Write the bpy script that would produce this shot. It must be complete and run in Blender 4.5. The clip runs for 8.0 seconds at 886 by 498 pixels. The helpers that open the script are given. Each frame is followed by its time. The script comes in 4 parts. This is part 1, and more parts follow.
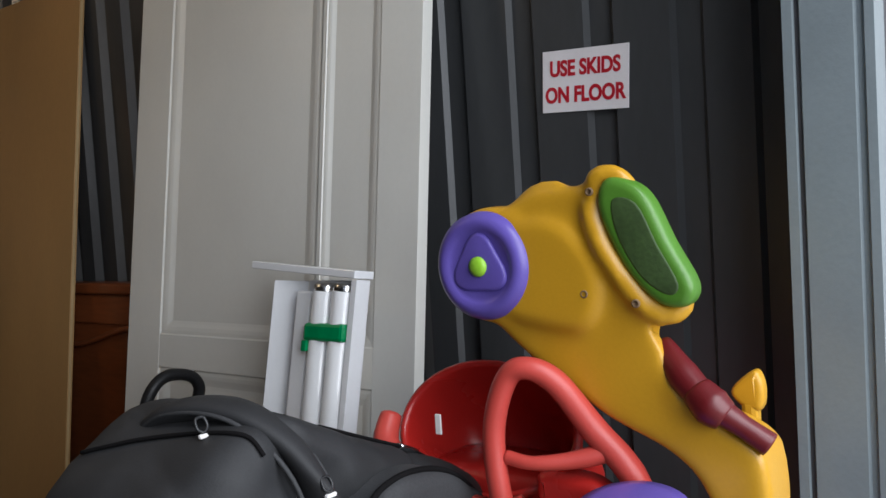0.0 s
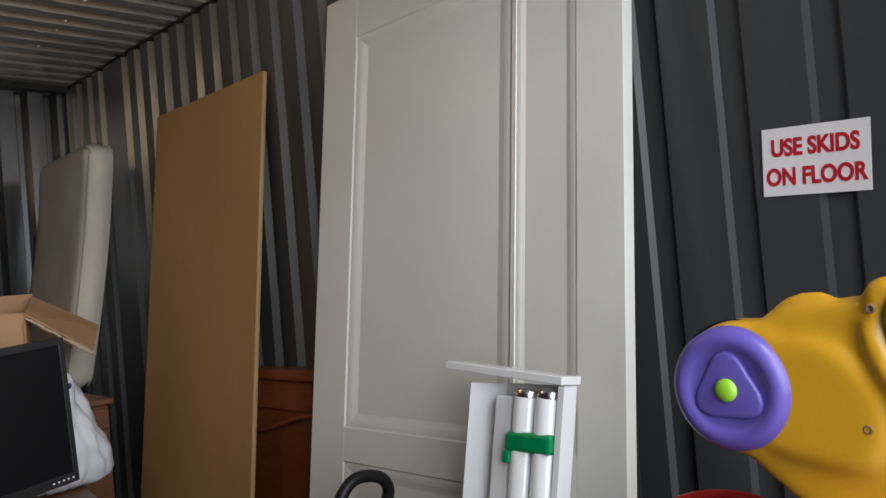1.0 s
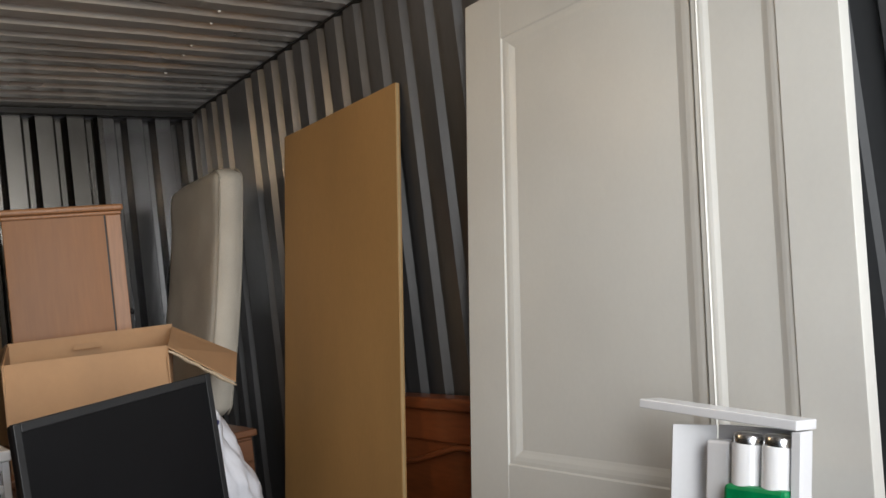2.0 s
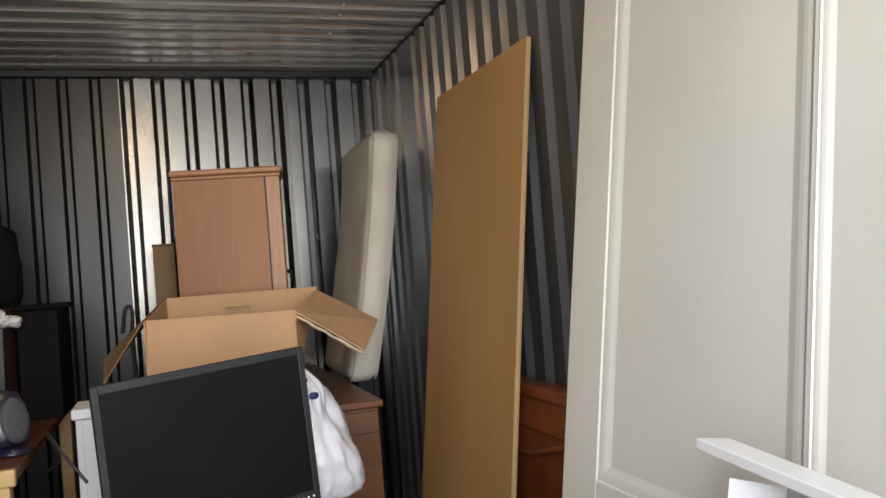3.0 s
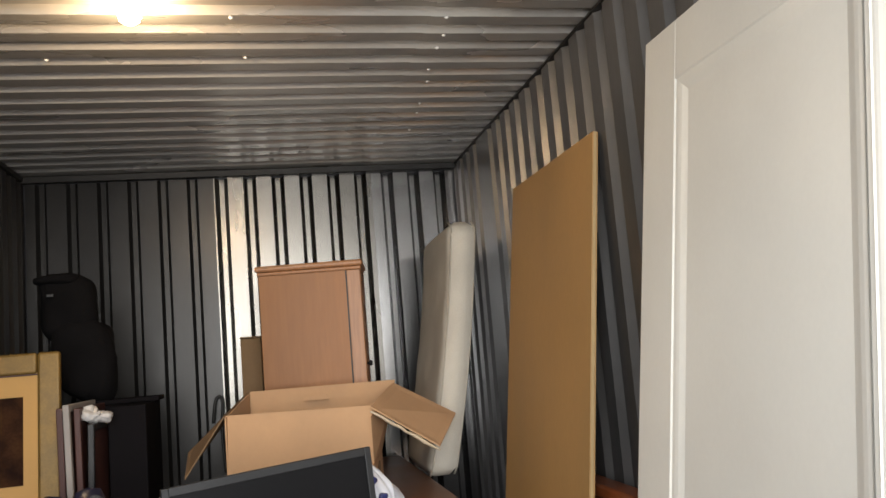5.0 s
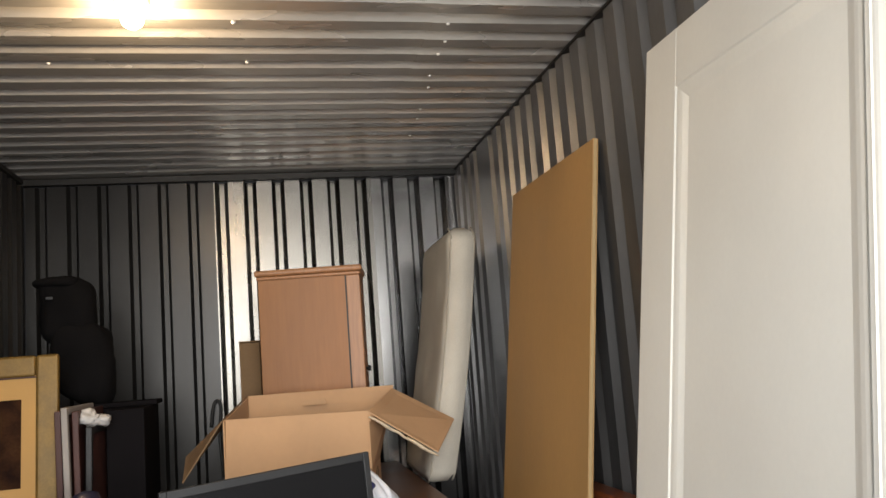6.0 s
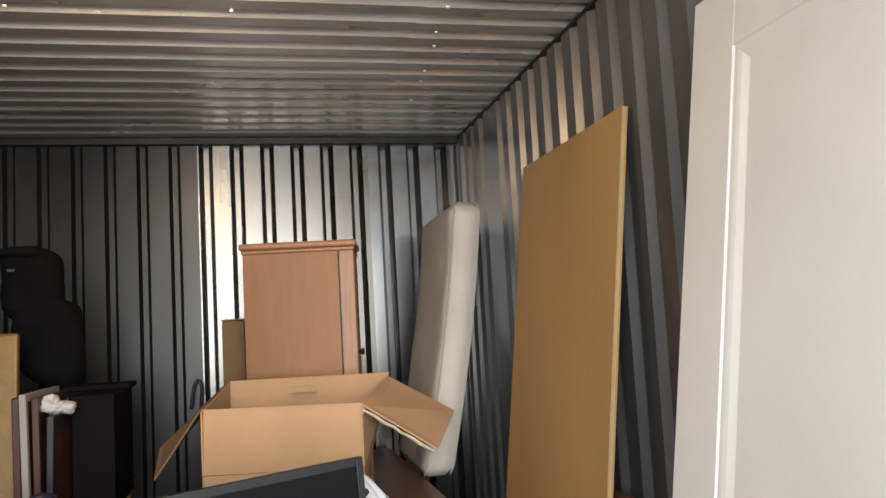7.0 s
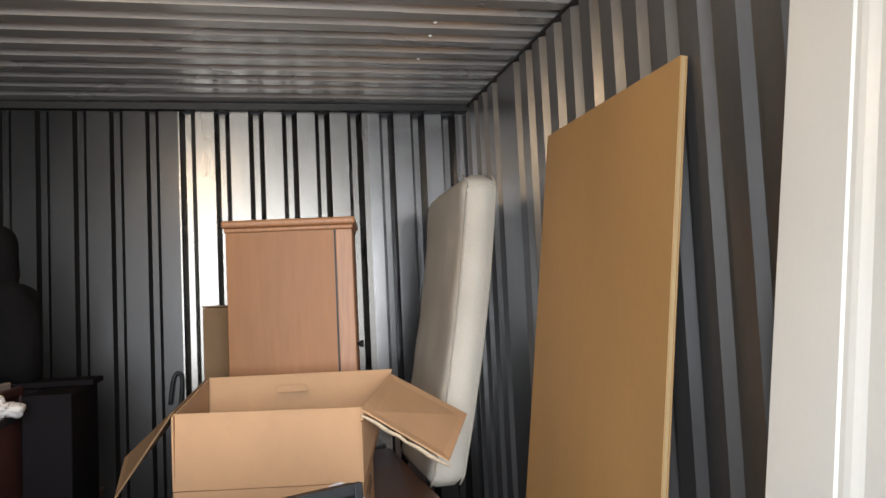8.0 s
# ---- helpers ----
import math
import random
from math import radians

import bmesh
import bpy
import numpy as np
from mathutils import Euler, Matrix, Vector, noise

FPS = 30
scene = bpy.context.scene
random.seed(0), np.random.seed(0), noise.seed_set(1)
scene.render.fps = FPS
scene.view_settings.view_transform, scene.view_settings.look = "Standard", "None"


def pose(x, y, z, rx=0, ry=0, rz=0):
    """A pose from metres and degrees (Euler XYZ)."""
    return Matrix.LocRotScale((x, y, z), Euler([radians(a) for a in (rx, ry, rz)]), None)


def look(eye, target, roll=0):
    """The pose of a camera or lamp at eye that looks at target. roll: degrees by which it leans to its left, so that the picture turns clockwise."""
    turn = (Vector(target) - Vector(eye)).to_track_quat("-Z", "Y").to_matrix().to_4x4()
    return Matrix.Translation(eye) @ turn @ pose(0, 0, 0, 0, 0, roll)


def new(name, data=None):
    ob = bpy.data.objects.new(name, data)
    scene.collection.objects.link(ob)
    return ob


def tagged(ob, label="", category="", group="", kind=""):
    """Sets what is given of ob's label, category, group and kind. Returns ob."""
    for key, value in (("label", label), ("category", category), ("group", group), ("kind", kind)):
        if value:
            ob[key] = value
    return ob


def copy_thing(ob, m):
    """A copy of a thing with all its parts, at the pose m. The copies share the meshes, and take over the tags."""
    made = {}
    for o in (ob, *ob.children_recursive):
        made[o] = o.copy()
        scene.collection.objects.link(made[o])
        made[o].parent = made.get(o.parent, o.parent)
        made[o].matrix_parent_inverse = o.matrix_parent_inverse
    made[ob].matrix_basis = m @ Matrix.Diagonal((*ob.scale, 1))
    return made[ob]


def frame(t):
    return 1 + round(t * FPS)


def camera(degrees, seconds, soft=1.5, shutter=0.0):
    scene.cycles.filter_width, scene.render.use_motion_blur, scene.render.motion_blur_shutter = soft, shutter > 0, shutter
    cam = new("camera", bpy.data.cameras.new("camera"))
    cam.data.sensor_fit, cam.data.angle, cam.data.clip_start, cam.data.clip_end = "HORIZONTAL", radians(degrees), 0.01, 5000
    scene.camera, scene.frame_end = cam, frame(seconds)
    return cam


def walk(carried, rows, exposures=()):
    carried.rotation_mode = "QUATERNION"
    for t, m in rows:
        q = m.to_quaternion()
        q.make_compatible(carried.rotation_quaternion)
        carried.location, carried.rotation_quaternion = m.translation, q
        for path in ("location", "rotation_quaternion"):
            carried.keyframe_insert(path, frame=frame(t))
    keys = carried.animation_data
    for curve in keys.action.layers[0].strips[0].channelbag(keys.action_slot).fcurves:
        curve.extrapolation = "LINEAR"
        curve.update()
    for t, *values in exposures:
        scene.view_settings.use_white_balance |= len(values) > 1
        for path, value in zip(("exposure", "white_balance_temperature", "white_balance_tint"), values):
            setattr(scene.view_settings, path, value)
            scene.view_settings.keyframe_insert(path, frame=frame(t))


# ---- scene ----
cam = camera(56.8, 8.0)
PATH = [
    (0, (-1.624, -0.893, 1.172), (-0.016, 0.291, 1.071), -3.5),
    (0.5, (-1.635, -0.867, 1.217), (-0.243, 0.57, 1.205), -3.6),
    (1, (-1.609, -0.723, 1.274), (-0.22, 0.715, 1.329), -4.8),
    (1.5, (-1.664, -0.564, 1.316), (-0.309, 0.906, 1.384), -6.0),
    (2, (-1.587, -0.474, 1.34), (-0.388, 1.124, 1.429), -7.0),
    (2.2, (-1.506, -0.459, 1.325), (-0.406, 1.207, 1.438), -6.8),
    (3.3, (-0.976, -0.484, 1.381), (-0.476, 1.453, 1.401), -5.3),
    (3.5, (-0.937, -0.493, 1.381), (-0.504, 1.459, 1.451), -6.5),
    (4, (-0.946, -0.488, 1.418), (-0.564, 1.464, 1.631), -6.5),
    (4.5, (-0.988, -0.497, 1.425), (-0.575, 1.446, 1.66), -5.2),
    (6, (-1.001, -0.505, 1.422), (-0.577, 1.432, 1.679), -4.4),
    (6.5, (-1.001, -0.388, 1.448), (-0.557, 1.55, 1.673), -3.8),
    (7, (-0.981, -0.225, 1.486), (-0.539, 1.717, 1.667), -3.2),
    (7.5, (-0.967, -0.034, 1.488), (-0.51, 1.907, 1.652), -3.0),
    (8, (-0.942, 0.165, 1.516), (-0.494, 2.109, 1.652), -2.7),
]
walk(cam, [(t, look(eye, target, roll)) for t, eye, target, roll in PATH],
     exposures=[(0.0, -0.65, 5800, 10), (0.6, -0.52, 5850, 10), (1.3, -0.22, 6050, 10), (2.0, 0.06, 6150, 10), (3.5, 0.54, 6150, 10), (6.0, 0.60, 6350, 10), (8.0, 0.92, 5850, 10)])

# ---- world and light ----
world = bpy.data.worlds.new("overcast_world")
scene.world = world
world.use_nodes = True
wn = world.node_tree.nodes
sky = wn.new("ShaderNodeTexSky")
sky.sky_type, sky.sun_disc = "NISHITA", False
sky.sun_elevation, sky.sun_rotation = radians(42), radians(200)
wn["Background"].inputs["Strength"].default_value = 0.12
world.node_tree.links.new(sky.outputs["Color"], wn["Background"].inputs["Color"])

sun = new("sun", bpy.data.lights.new("sun", "SUN"))
sun.data.energy, sun.data.angle, sun.data.color = 1.5, radians(12), (1.0, 0.95, 0.88)
sun.matrix_world = look((-4, -9, 9), (-1.5, -3, 0))

# skylight entering at the roller door
door_light = new("doorway_skylight", bpy.data.lights.new("doorway_skylight", "AREA"))
door_light.data.shape, door_light.data.size, door_light.data.size_y = "RECTANGLE", 3.2, 2.4
door_light.data.energy, door_light.data.color = 205, (1.0, 0.968, 0.91)
door_light.matrix_world = look((-1.30, -2.50, 1.95), (-0.85, 1.6, 1.0))

bulb_light = new("ceiling_bulb_light", bpy.data.lights.new("ceiling_bulb_light", "POINT"))
bulb_light.data.energy, bulb_light.data.color, bulb_light.data.shadow_soft_size = 7.5, (1.0, 0.68, 0.36), 0.03
bulb_light.location = (-1.32, 1.71, 2.36)


# ---- materials ----
def material(name, colour, rough=0.5, metal=0.0, var=0.15, scale=6.0, grain=0.0, stretch=(1, 1, 1), bump=0.1, fine=120.0, coat=0.0, spec=0.5, rough_var=0.1, second=None):
    m = bpy.data.materials.new(name)
    m.use_nodes = True
    n, l = m.node_tree.nodes, m.node_tree.links
    b = n["Principled BSDF"]
    tc, mp = n.new("ShaderNodeTexCoord"), n.new("ShaderNodeMapping")
    l.new(tc.outputs["Object"], mp.inputs["Vector"])
    mp.inputs["Scale"].default_value = stretch
    big, small = n.new("ShaderNodeTexNoise"), n.new("ShaderNodeTexNoise")
    for tex, s, d in ((big, scale, 4), (small, fine, 3)):
        l.new(mp.outputs["Vector"], tex.inputs["Vector"])
        tex.inputs["Scale"].default_value, tex.inputs["Detail"].default_value = s, d
    ramp = n.new("ShaderNodeValToRGB")
    dark = tuple(c * (1 - var) for c in colour)
    light = second or tuple(min(1, c * (1 + var)) for c in colour)
    ramp.color_ramp.elements[0].position, ramp.color_ramp.elements[1].position = 0.3, 0.72
    ramp.color_ramp.elements[0].color, ramp.color_ramp.elements[1].color = (*dark, 1), (*light, 1)
    l.new(big.outputs["Fac"], ramp.inputs["Fac"])
    mix = n.new("ShaderNodeMix")
    mix.data_type, mix.blend_type = "RGBA", "MULTIPLY"
    mix.inputs[0].default_value = 1.0
    g = n.new("ShaderNodeMapRange")
    g.inputs["From Min"].default_value, g.inputs["From Max"].default_value = 0.3, 0.7
    g.inputs["To Min"].default_value, g.inputs["To Max"].default_value = 1 - grain, 1.0
    l.new(small.outputs["Fac"], g.inputs["Value"])
    l.new(ramp.outputs["Color"], mix.inputs[6])
    l.new(g.outputs["Result"], mix.inputs[7])
    l.new(mix.outputs[2], b.inputs["Base Color"])
    rr = n.new("ShaderNodeMapRange")
    rr.inputs["To Min"].default_value, rr.inputs["To Max"].default_value = max(0.02, rough - rough_var), min(1, rough + rough_var)
    l.new(big.outputs["Fac"], rr.inputs["Value"])
    l.new(rr.outputs["Result"], b.inputs["Roughness"])
    b.inputs["Metallic"].default_value, b.inputs["Coat Weight"].default_value = metal, coat
    b.inputs["Specular IOR Level"].default_value = spec
    if bump:
        bp = n.new("ShaderNodeBump")
        bp.inputs["Strength"].default_value, bp.inputs["Distance"].default_value = bump, 0.004
        l.new(small.outputs["Fac"], bp.inputs["Height"])
        l.new(bp.outputs["Normal"], b.inputs["Normal"])
    return m


def glowing(name, colour, strength):
    m = bpy.data.materials.new(name)
    m.use_nodes = True
    b = m.node_tree.nodes["Principled BSDF"]
    b.inputs["Base Color"].default_value = (*colour, 1)
    b.inputs["Emission Color"].default_value, b.inputs["Emission Strength"].default_value = (*colour, 1), strength
    return m


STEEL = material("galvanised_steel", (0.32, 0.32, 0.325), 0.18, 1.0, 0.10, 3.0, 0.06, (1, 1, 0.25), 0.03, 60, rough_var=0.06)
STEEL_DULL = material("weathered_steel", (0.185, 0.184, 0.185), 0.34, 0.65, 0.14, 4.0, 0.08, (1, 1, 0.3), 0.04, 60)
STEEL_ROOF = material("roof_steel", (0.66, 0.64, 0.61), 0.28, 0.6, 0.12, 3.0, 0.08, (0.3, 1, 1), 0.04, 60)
# left sheets: duller steel, deepened further for the shade in the back-left corner
STEEL_LEFT_SHADED = material("left_steel_shade_in_colour", (0.029, 0.028, 0.0275), 0.32, 0.55, 0.15, 4.0, 0.08, (1, 1, 0.3), 0.04, 60)
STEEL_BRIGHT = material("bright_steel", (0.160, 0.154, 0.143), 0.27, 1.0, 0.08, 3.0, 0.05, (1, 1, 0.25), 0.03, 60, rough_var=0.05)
# grey coarse sheet by the entrance; its colour also carries the pier's shade
STEEL_GREY = material("grey_steel_with_shade", (0.075, 0.078, 0.082), 0.38, 0.35, 0.12, 4.0, 0.08, (1, 1, 0.3), 0.04, 60)
TRIM_DARK = material("dark_trim_paint", (0.014, 0.013, 0.012), 0.5, 0.2, 0.2)
JAMB = material("jamb_paint_blue_grey", (0.235, 0.275, 0.295), 0.35, 0.3, 0.06, 5, 0.05)
WHITE_DOOR = material("aged_white_paint", (0.71, 0.705, 0.66), 0.42, 0, 0.05, 2.6, 0.02, (1, 1, 0.8), 0.02, 90)
WHITE_METAL = material("white_enamel", (0.80, 0.81, 0.83), 0.25, 0, 0.03, 4, 0.02, bump=0.02)
TUBE = material("fluorescent_glass", (0.82, 0.83, 0.84), 0.12, 0, 0.02, 3, bump=0, coat=0.3)
CHROME = material("tube_cap_metal", (0.6, 0.6, 0.6), 0.25, 1, 0.1)
TAPE = material("green_tape", (0.0, 0.24, 0.075), 0.4, 0, 0.2, 25, 0.15)
BOARD = material("brown_slab_veneer", (0.43, 0.258, 0.098), 0.50, 0, 0.10, 3.0, 0.05, (1, 1, 0.35), 0.04, 90)
BOARD_EDGE = material("raw_wood_edge", (0.52, 0.37, 0.18), 0.6, 0, 0.12, 8, 0.15, (1, 1, 0.1))
RED_WOOD = material("cherry_stained_wood", (0.23, 0.065, 0.02), 0.35, 0, 0.25, 4, 0.25, (1, 0.15, 1), 0.05, 70, coat=0.15)
OAK = material("honey_oak", (0.46, 0.23, 0.085), 0.42, 0, 0.16, 4, 0.22, (0.12, 1, 1), 0.05, 80, coat=0.1)
CHEST_WOOD = material("brown_chest_wood", (0.15, 0.060, 0.024), 0.42, 0, 0.2, 4, 0.22, (0.12, 1, 1), 0.05, 80)
CAB_WOOD = material("pinkish_oak_veneer", (0.35, 0.160, 0.060), 0.42, 0, 0.17, 7, 0.09, (1, 1, 0.10), 0.05, 80, spec=0.3)
CAB_TRIM = material("oak_edge_trim", (0.42, 0.20, 0.085), 0.4, 0, 0.14, 5, 0.2, (1, 1, 0.1), 0.05, 80)
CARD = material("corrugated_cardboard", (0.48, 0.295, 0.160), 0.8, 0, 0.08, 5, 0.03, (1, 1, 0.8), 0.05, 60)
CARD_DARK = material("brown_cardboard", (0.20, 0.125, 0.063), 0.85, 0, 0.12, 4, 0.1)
CARD_TORN = material("torn_paper_edge", (0.66, 0.54, 0.38), 0.9, 0, 0.2, 30, 0.2, bump=0.4)
CLOTH_WHITE = material("mattress_ticking", (0.60, 0.57, 0.50), 0.85, 0, 0.09, 5, 0.12, bump=0.25, fine=220)
PIPING = material("mattress_piping", (0.42, 0.39, 0.33), 0.8, 0, 0.1)
MATT_BLACK = material("matt_black_paint", (0.006, 0.005, 0.006), 0.8, 0, 0.2, 8, 0.1, spec=0.1)
BLACK_PLASTIC = material("black_plastic", (0.008, 0.008, 0.009), 0.45, 0, 0.2, 8, 0.1, spec=0.3)
GREY_BEZEL = material("grey_bezel_plastic", (0.017, 0.0175, 0.019), 0.42, 0, 0.1, 8)
SCREEN = material("dark_matt_screen", (0.007, 0.007, 0.008), 0.42, 0, 0.1, 3, bump=0.02, fine=300, spec=0.16)
BAG_PLASTIC = material("white_carrier_bag", (0.64, 0.65, 0.70), 0.32, 0, 0.06, 9, 0.05, bump=0.2, fine=35)
BAG_PRINT = material("purple_bag_print", (0.028, 0.036, 0.13), 0.4, 0, 0.2)
GOLD = material("gilt_frame", (0.19, 0.112, 0.024), 0.45, 0.3, 0.25, 14, 0.2, bump=0.1)
MAT_BOARD = material("cream_mount_board", (0.50, 0.295, 0.10), 0.8, 0, 0.05)
PICTURE = material("dark_painting", (0.03, 0.008, 0.006), 0.8, 0, 0.7, 9, 0.3, second=(0.07, 0.03, 0.012), spec=0.1)
FRAME_WHITE = material("pale_frame_edge", (0.30, 0.27, 0.25), 0.6, 0, 0.1)
FRAME_DARK = material("dark_red_frame", (0.06, 0.02, 0.015), 0.5, 0, 0.2)
BLACK_CLOTH = material("black_nylon", (0.005, 0.0045, 0.005), 0.9, 0, 0.3, 7, 0.3, bump=0.3, fine=180, spec=0.15)
PACK_CLOTH = material("charcoal_nylon", (0.019, 0.0195, 0.0215), 0.70, 0, 0.25, 7, 0.25, bump=0.10, fine=420)
PACK_GREY = material("grey_mesh_fabric", (0.036, 0.037, 0.040), 0.75, 0, 0.15, 9, 0.3, bump=0.12, fine=300)
SPK_BODY = material("navy_black_plastic", (0.013, 0.012, 0.026), 0.3, 0, 0.1)
GRILLE = material("grey_speaker_cloth", (0.055, 0.055, 0.062), 0.7, 0, 0.1, 30, 0.3)
SHELF_WHITE = material("white_plastic", (0.62, 0.63, 0.65), 0.4, 0, 0.05)
DESK_WOOD = material("reddish_desk_wood", (0.12, 0.042, 0.018), 0.35, 0, 0.2, 4, 0.2, (1, 0.12, 1))
PINE = material("pale_pine_edge", (0.58, 0.37, 0.15), 0.5, 0, 0.12, 6, 0.15, (0.1, 1, 1))
YELLOW = material("yellow_moulded_plastic", (0.54, 0.285, 0.012), 0.34, 0, 0.05, 4, 0.04, bump=0.06, fine=180)
PURPLE = material("purple_moulded_plastic", (0.125, 0.09, 0.40), 0.34, 0, 0.06, 5, 0.05, bump=0.06, fine=180)
GREEN = material("green_moulded_plastic", (0.085, 0.22, 0.022), 0.36, 0, 0.10, 6, 0.08, bump=0.06, fine=180)
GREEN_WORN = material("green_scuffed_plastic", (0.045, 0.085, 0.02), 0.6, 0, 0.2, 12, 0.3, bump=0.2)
LIME = material("lime_plastic", (0.28, 0.55, 0.03), 0.35, 0, 0.05)
RED = material("red_moulded_plastic", (0.42, 0.018, 0.014), 0.28, 0, 0.06, 4, 0.05, bump=0.05, fine=180)
# red of the grip bar, darkened in colour for the shadow it lies in
RED_SHADED = material("red_plastic_shade_in_colour", (0.12, 0.007, 0.009), 0.4, 0, 0.08, 5, 0.05, bump=0.05, fine=180)
RED_FADED = material("faded_red_plastic", (0.47, 0.055, 0.042), 0.40, 0, 0.08, 5, 0.05, bump=0.05, fine=180)
LABEL = material("white_label", (0.78, 0.76, 0.74), 0.5, 0, 0.05)
SIGN_WHITE = material("sign_white", (0.74, 0.71, 0.72), 0.4, 0, 0.04, 6, 0.03)
SIGN_RED = material("sign_red", (0.42, 0.008, 0.02), 0.45, 0, 0.08)
FLOOR = material("plywood_floor", (0.16, 0.115, 0.075), 0.7, 0, 0.25, 3, 0.2, (1, 0.2, 1))
CONCRETE = material("concrete_apron", (0.42, 0.41, 0.385), 0.85, 0, 0.15, 1.5, 0.2, bump=0.3, fine=40)
WHITE_BLOCK = material("white_block_paint", (0.78, 0.77, 0.75), 0.7, 0, 0.06, 3, 0.1, bump=0.3, fine=30)
DARK_SIDING = material("dark_siding", (0.05, 0.05, 0.055), 0.6, 0.1, 0.2)
BULB = glowing("warm_bulb", (1.0, 0.72, 0.42), 60)
CERAMIC = material("lampholder_ceramic", (0.7, 0.68, 0.62), 0.35, 0, 0.05)
RUBBER = material("cable_rubber", (0.012, 0.012, 0.012), 0.5, 0, 0.1)
RAG = material("crumpled_white_cloth", (0.62, 0.60, 0.58), 0.85, 0, 0.1, 20, 0.15, bump=0.3)


# ---- building helpers ----
def mesh_ob(name, bm, mat, smooth=False):
    me = bpy.data.meshes.new(name)
    bmesh.ops.recalc_face_normals(bm, faces=bm.faces)
    for f in bm.faces:
        f.smooth = smooth
    bm.to_mesh(me)
    bm.free()
    for mm in (mat if isinstance(mat, (list, tuple)) else [mat]):
        me.materials.append(mm)
    return new(name, me)


def part(name, bm, mat, parent, label="", smooth=False):
    ob = mesh_ob(name, bm, mat, smooth)
    ob.parent = parent
    if label:
        ob["label"] = label
    return ob


def thing(name, label, category, at=(0, 0, 0), rot=0, group="", kind=""):
    ob = new(name)
    ob.empty_display_size = 0.1
    ob.matrix_basis = pose(*at, 0, 0, rot)
    return tagged(ob, label, category, group, kind)


def box(lo, hi, bevel=0.004, seg=2, bm=None, m=None):
    """A box between two corners, with rounded edges."""
    b = bmesh.new()
    bmesh.ops.create_cube(b, size=1)
    for v in b.verts:
        v.co = Vector([lo[i] + (v.co[i] + 0.5) * (hi[i] - lo[i]) for i in range(3)])
    if bevel:
        bmesh.ops.bevel(b, geom=b.edges[:], offset=bevel, segments=seg, affect="EDGES", profile=0.5)
    if m is not None:
        bmesh.ops.transform(b, matrix=m, verts=b.verts)
    return join(bm, b)


def join(bm, b):
    if bm is None:
        return b
    tmp = bpy.data.meshes.new("tmp")
    b.to_mesh(tmp)
    b.free()
    bm.from_mesh(tmp)
    bpy.data.meshes.remove(tmp)
    return bm


def hexa(front, back, bm=None, bevel=0.0):
    """A six-sided solid from two quads of corners."""
    b = bmesh.new()
    f = [b.verts.new(p) for p in front]
    k = [b.verts.new(p) for p in back]
    b.faces.new(f)
    b.faces.new(k[::-1])
    for i in range(4):
        b.faces.new((f[i], k[i], k[(i + 1) % 4], f[(i + 1) % 4]))
    bmesh.ops.recalc_face_normals(b, faces=b.faces)
    if bevel:
        bmesh.ops.bevel(b, geom=b.edges[:], offset=bevel, segments=2, affect="EDGES", profile=0.5)
    return join(bm, b)


def lathe(profile, seg=32, m=None, bm=None):
    """Turns (radius, height) pairs about z."""
    b = bmesh.new()
    rings = []
    for r, z in profile:
        if r < 1e-5:
            rings.append([b.verts.new((0, 0, z))])
        else:
            rings.append([b.verts.new((r * math.cos(2 * math.pi * i / seg), r * math.sin(2 * math.pi * i / seg), z)) for i in range(seg)])
    for p, q in zip(rings, rings[1:]):
        for i in range(seg):
            j = (i + 1) % seg
            if len(p) == 1 and len(q) == 1:
                continue
            if len(p) == 1:
                b.faces.new((p[0], q[i], q[j]))
            elif len(q) == 1:
                b.faces.new((p[i], p[j], q[0]))
            else:
                b.faces.new((p[i], p[j], q[j], q[i]))
    if m is not None:
        bmesh.ops.transform(b, matrix=m, verts=b.verts)
    return join(bm, b)


def tube(points, radius, seg=10, smooth_steps=6, closed=False, bm=None, squash=1.0):
    """A round tube along a smoothed line; radius may be a list."""
    pts = spline(points, smooth_steps, closed)
    n = len(pts)
    b = bmesh.new()
    rings = []
    up = Vector((0.13, 0.21, 0.97))
    for i, p in enumerate(pts):
        a, c = pts[(i - 1) % n if closed else max(i - 1, 0)], pts[(i + 1) % n if closed else min(i + 1, n - 1)]
        t = (c - a).normalized()
        s = t.cross(up).normalized()
        w = s.cross(t).normalized()
        f = i / max(1, n - 1)
        if isinstance(radius, (list, tuple)):
            k = f * (len(radius) - 1)
            i0 = min(int(k), len(radius) - 2)
            r = radius[i0] + (radius[i0 + 1] - radius[i0]) * (k - i0)
        else:
            r = radius
        rings.append([b.verts.new(p + s * (r * math.cos(q)) + w * (r * squash * math.sin(q))) for q in (2 * math.pi * j / seg for j in range(seg))])
    for i in range(n if closed else n - 1):
        p, q = rings[i], rings[(i + 1) % n]
        for j in range(seg):
            b.faces.new((p[j], p[(j + 1) % seg], q[(j + 1) % seg], q[j]))
    if not closed:
        b.faces.new(rings[0][::-1])
        b.faces.new(rings[-1])
    return join(bm, b)


def spline(points, steps=6, closed=False):
    """Catmull-Rom through the points."""
    p = [Vector(q) for q in points]
    n, out = len(p), []
    for i in range(n if closed else n - 1):
        a, b, c, d = (p[(i + k) % n] if closed else p[min(max(i + k, 0), n - 1)] for k in (-1, 0, 1, 2))
        for s in range(steps):
            t = s / steps
            out.append(0.5 * (2 * b + (c - a) * t + (2 * a - 5 * b + 4 * c - d) * t * t + (3 * b - a - 3 * c + d) * t ** 3))
    if not closed:
        out.append(p[-1])
    return out


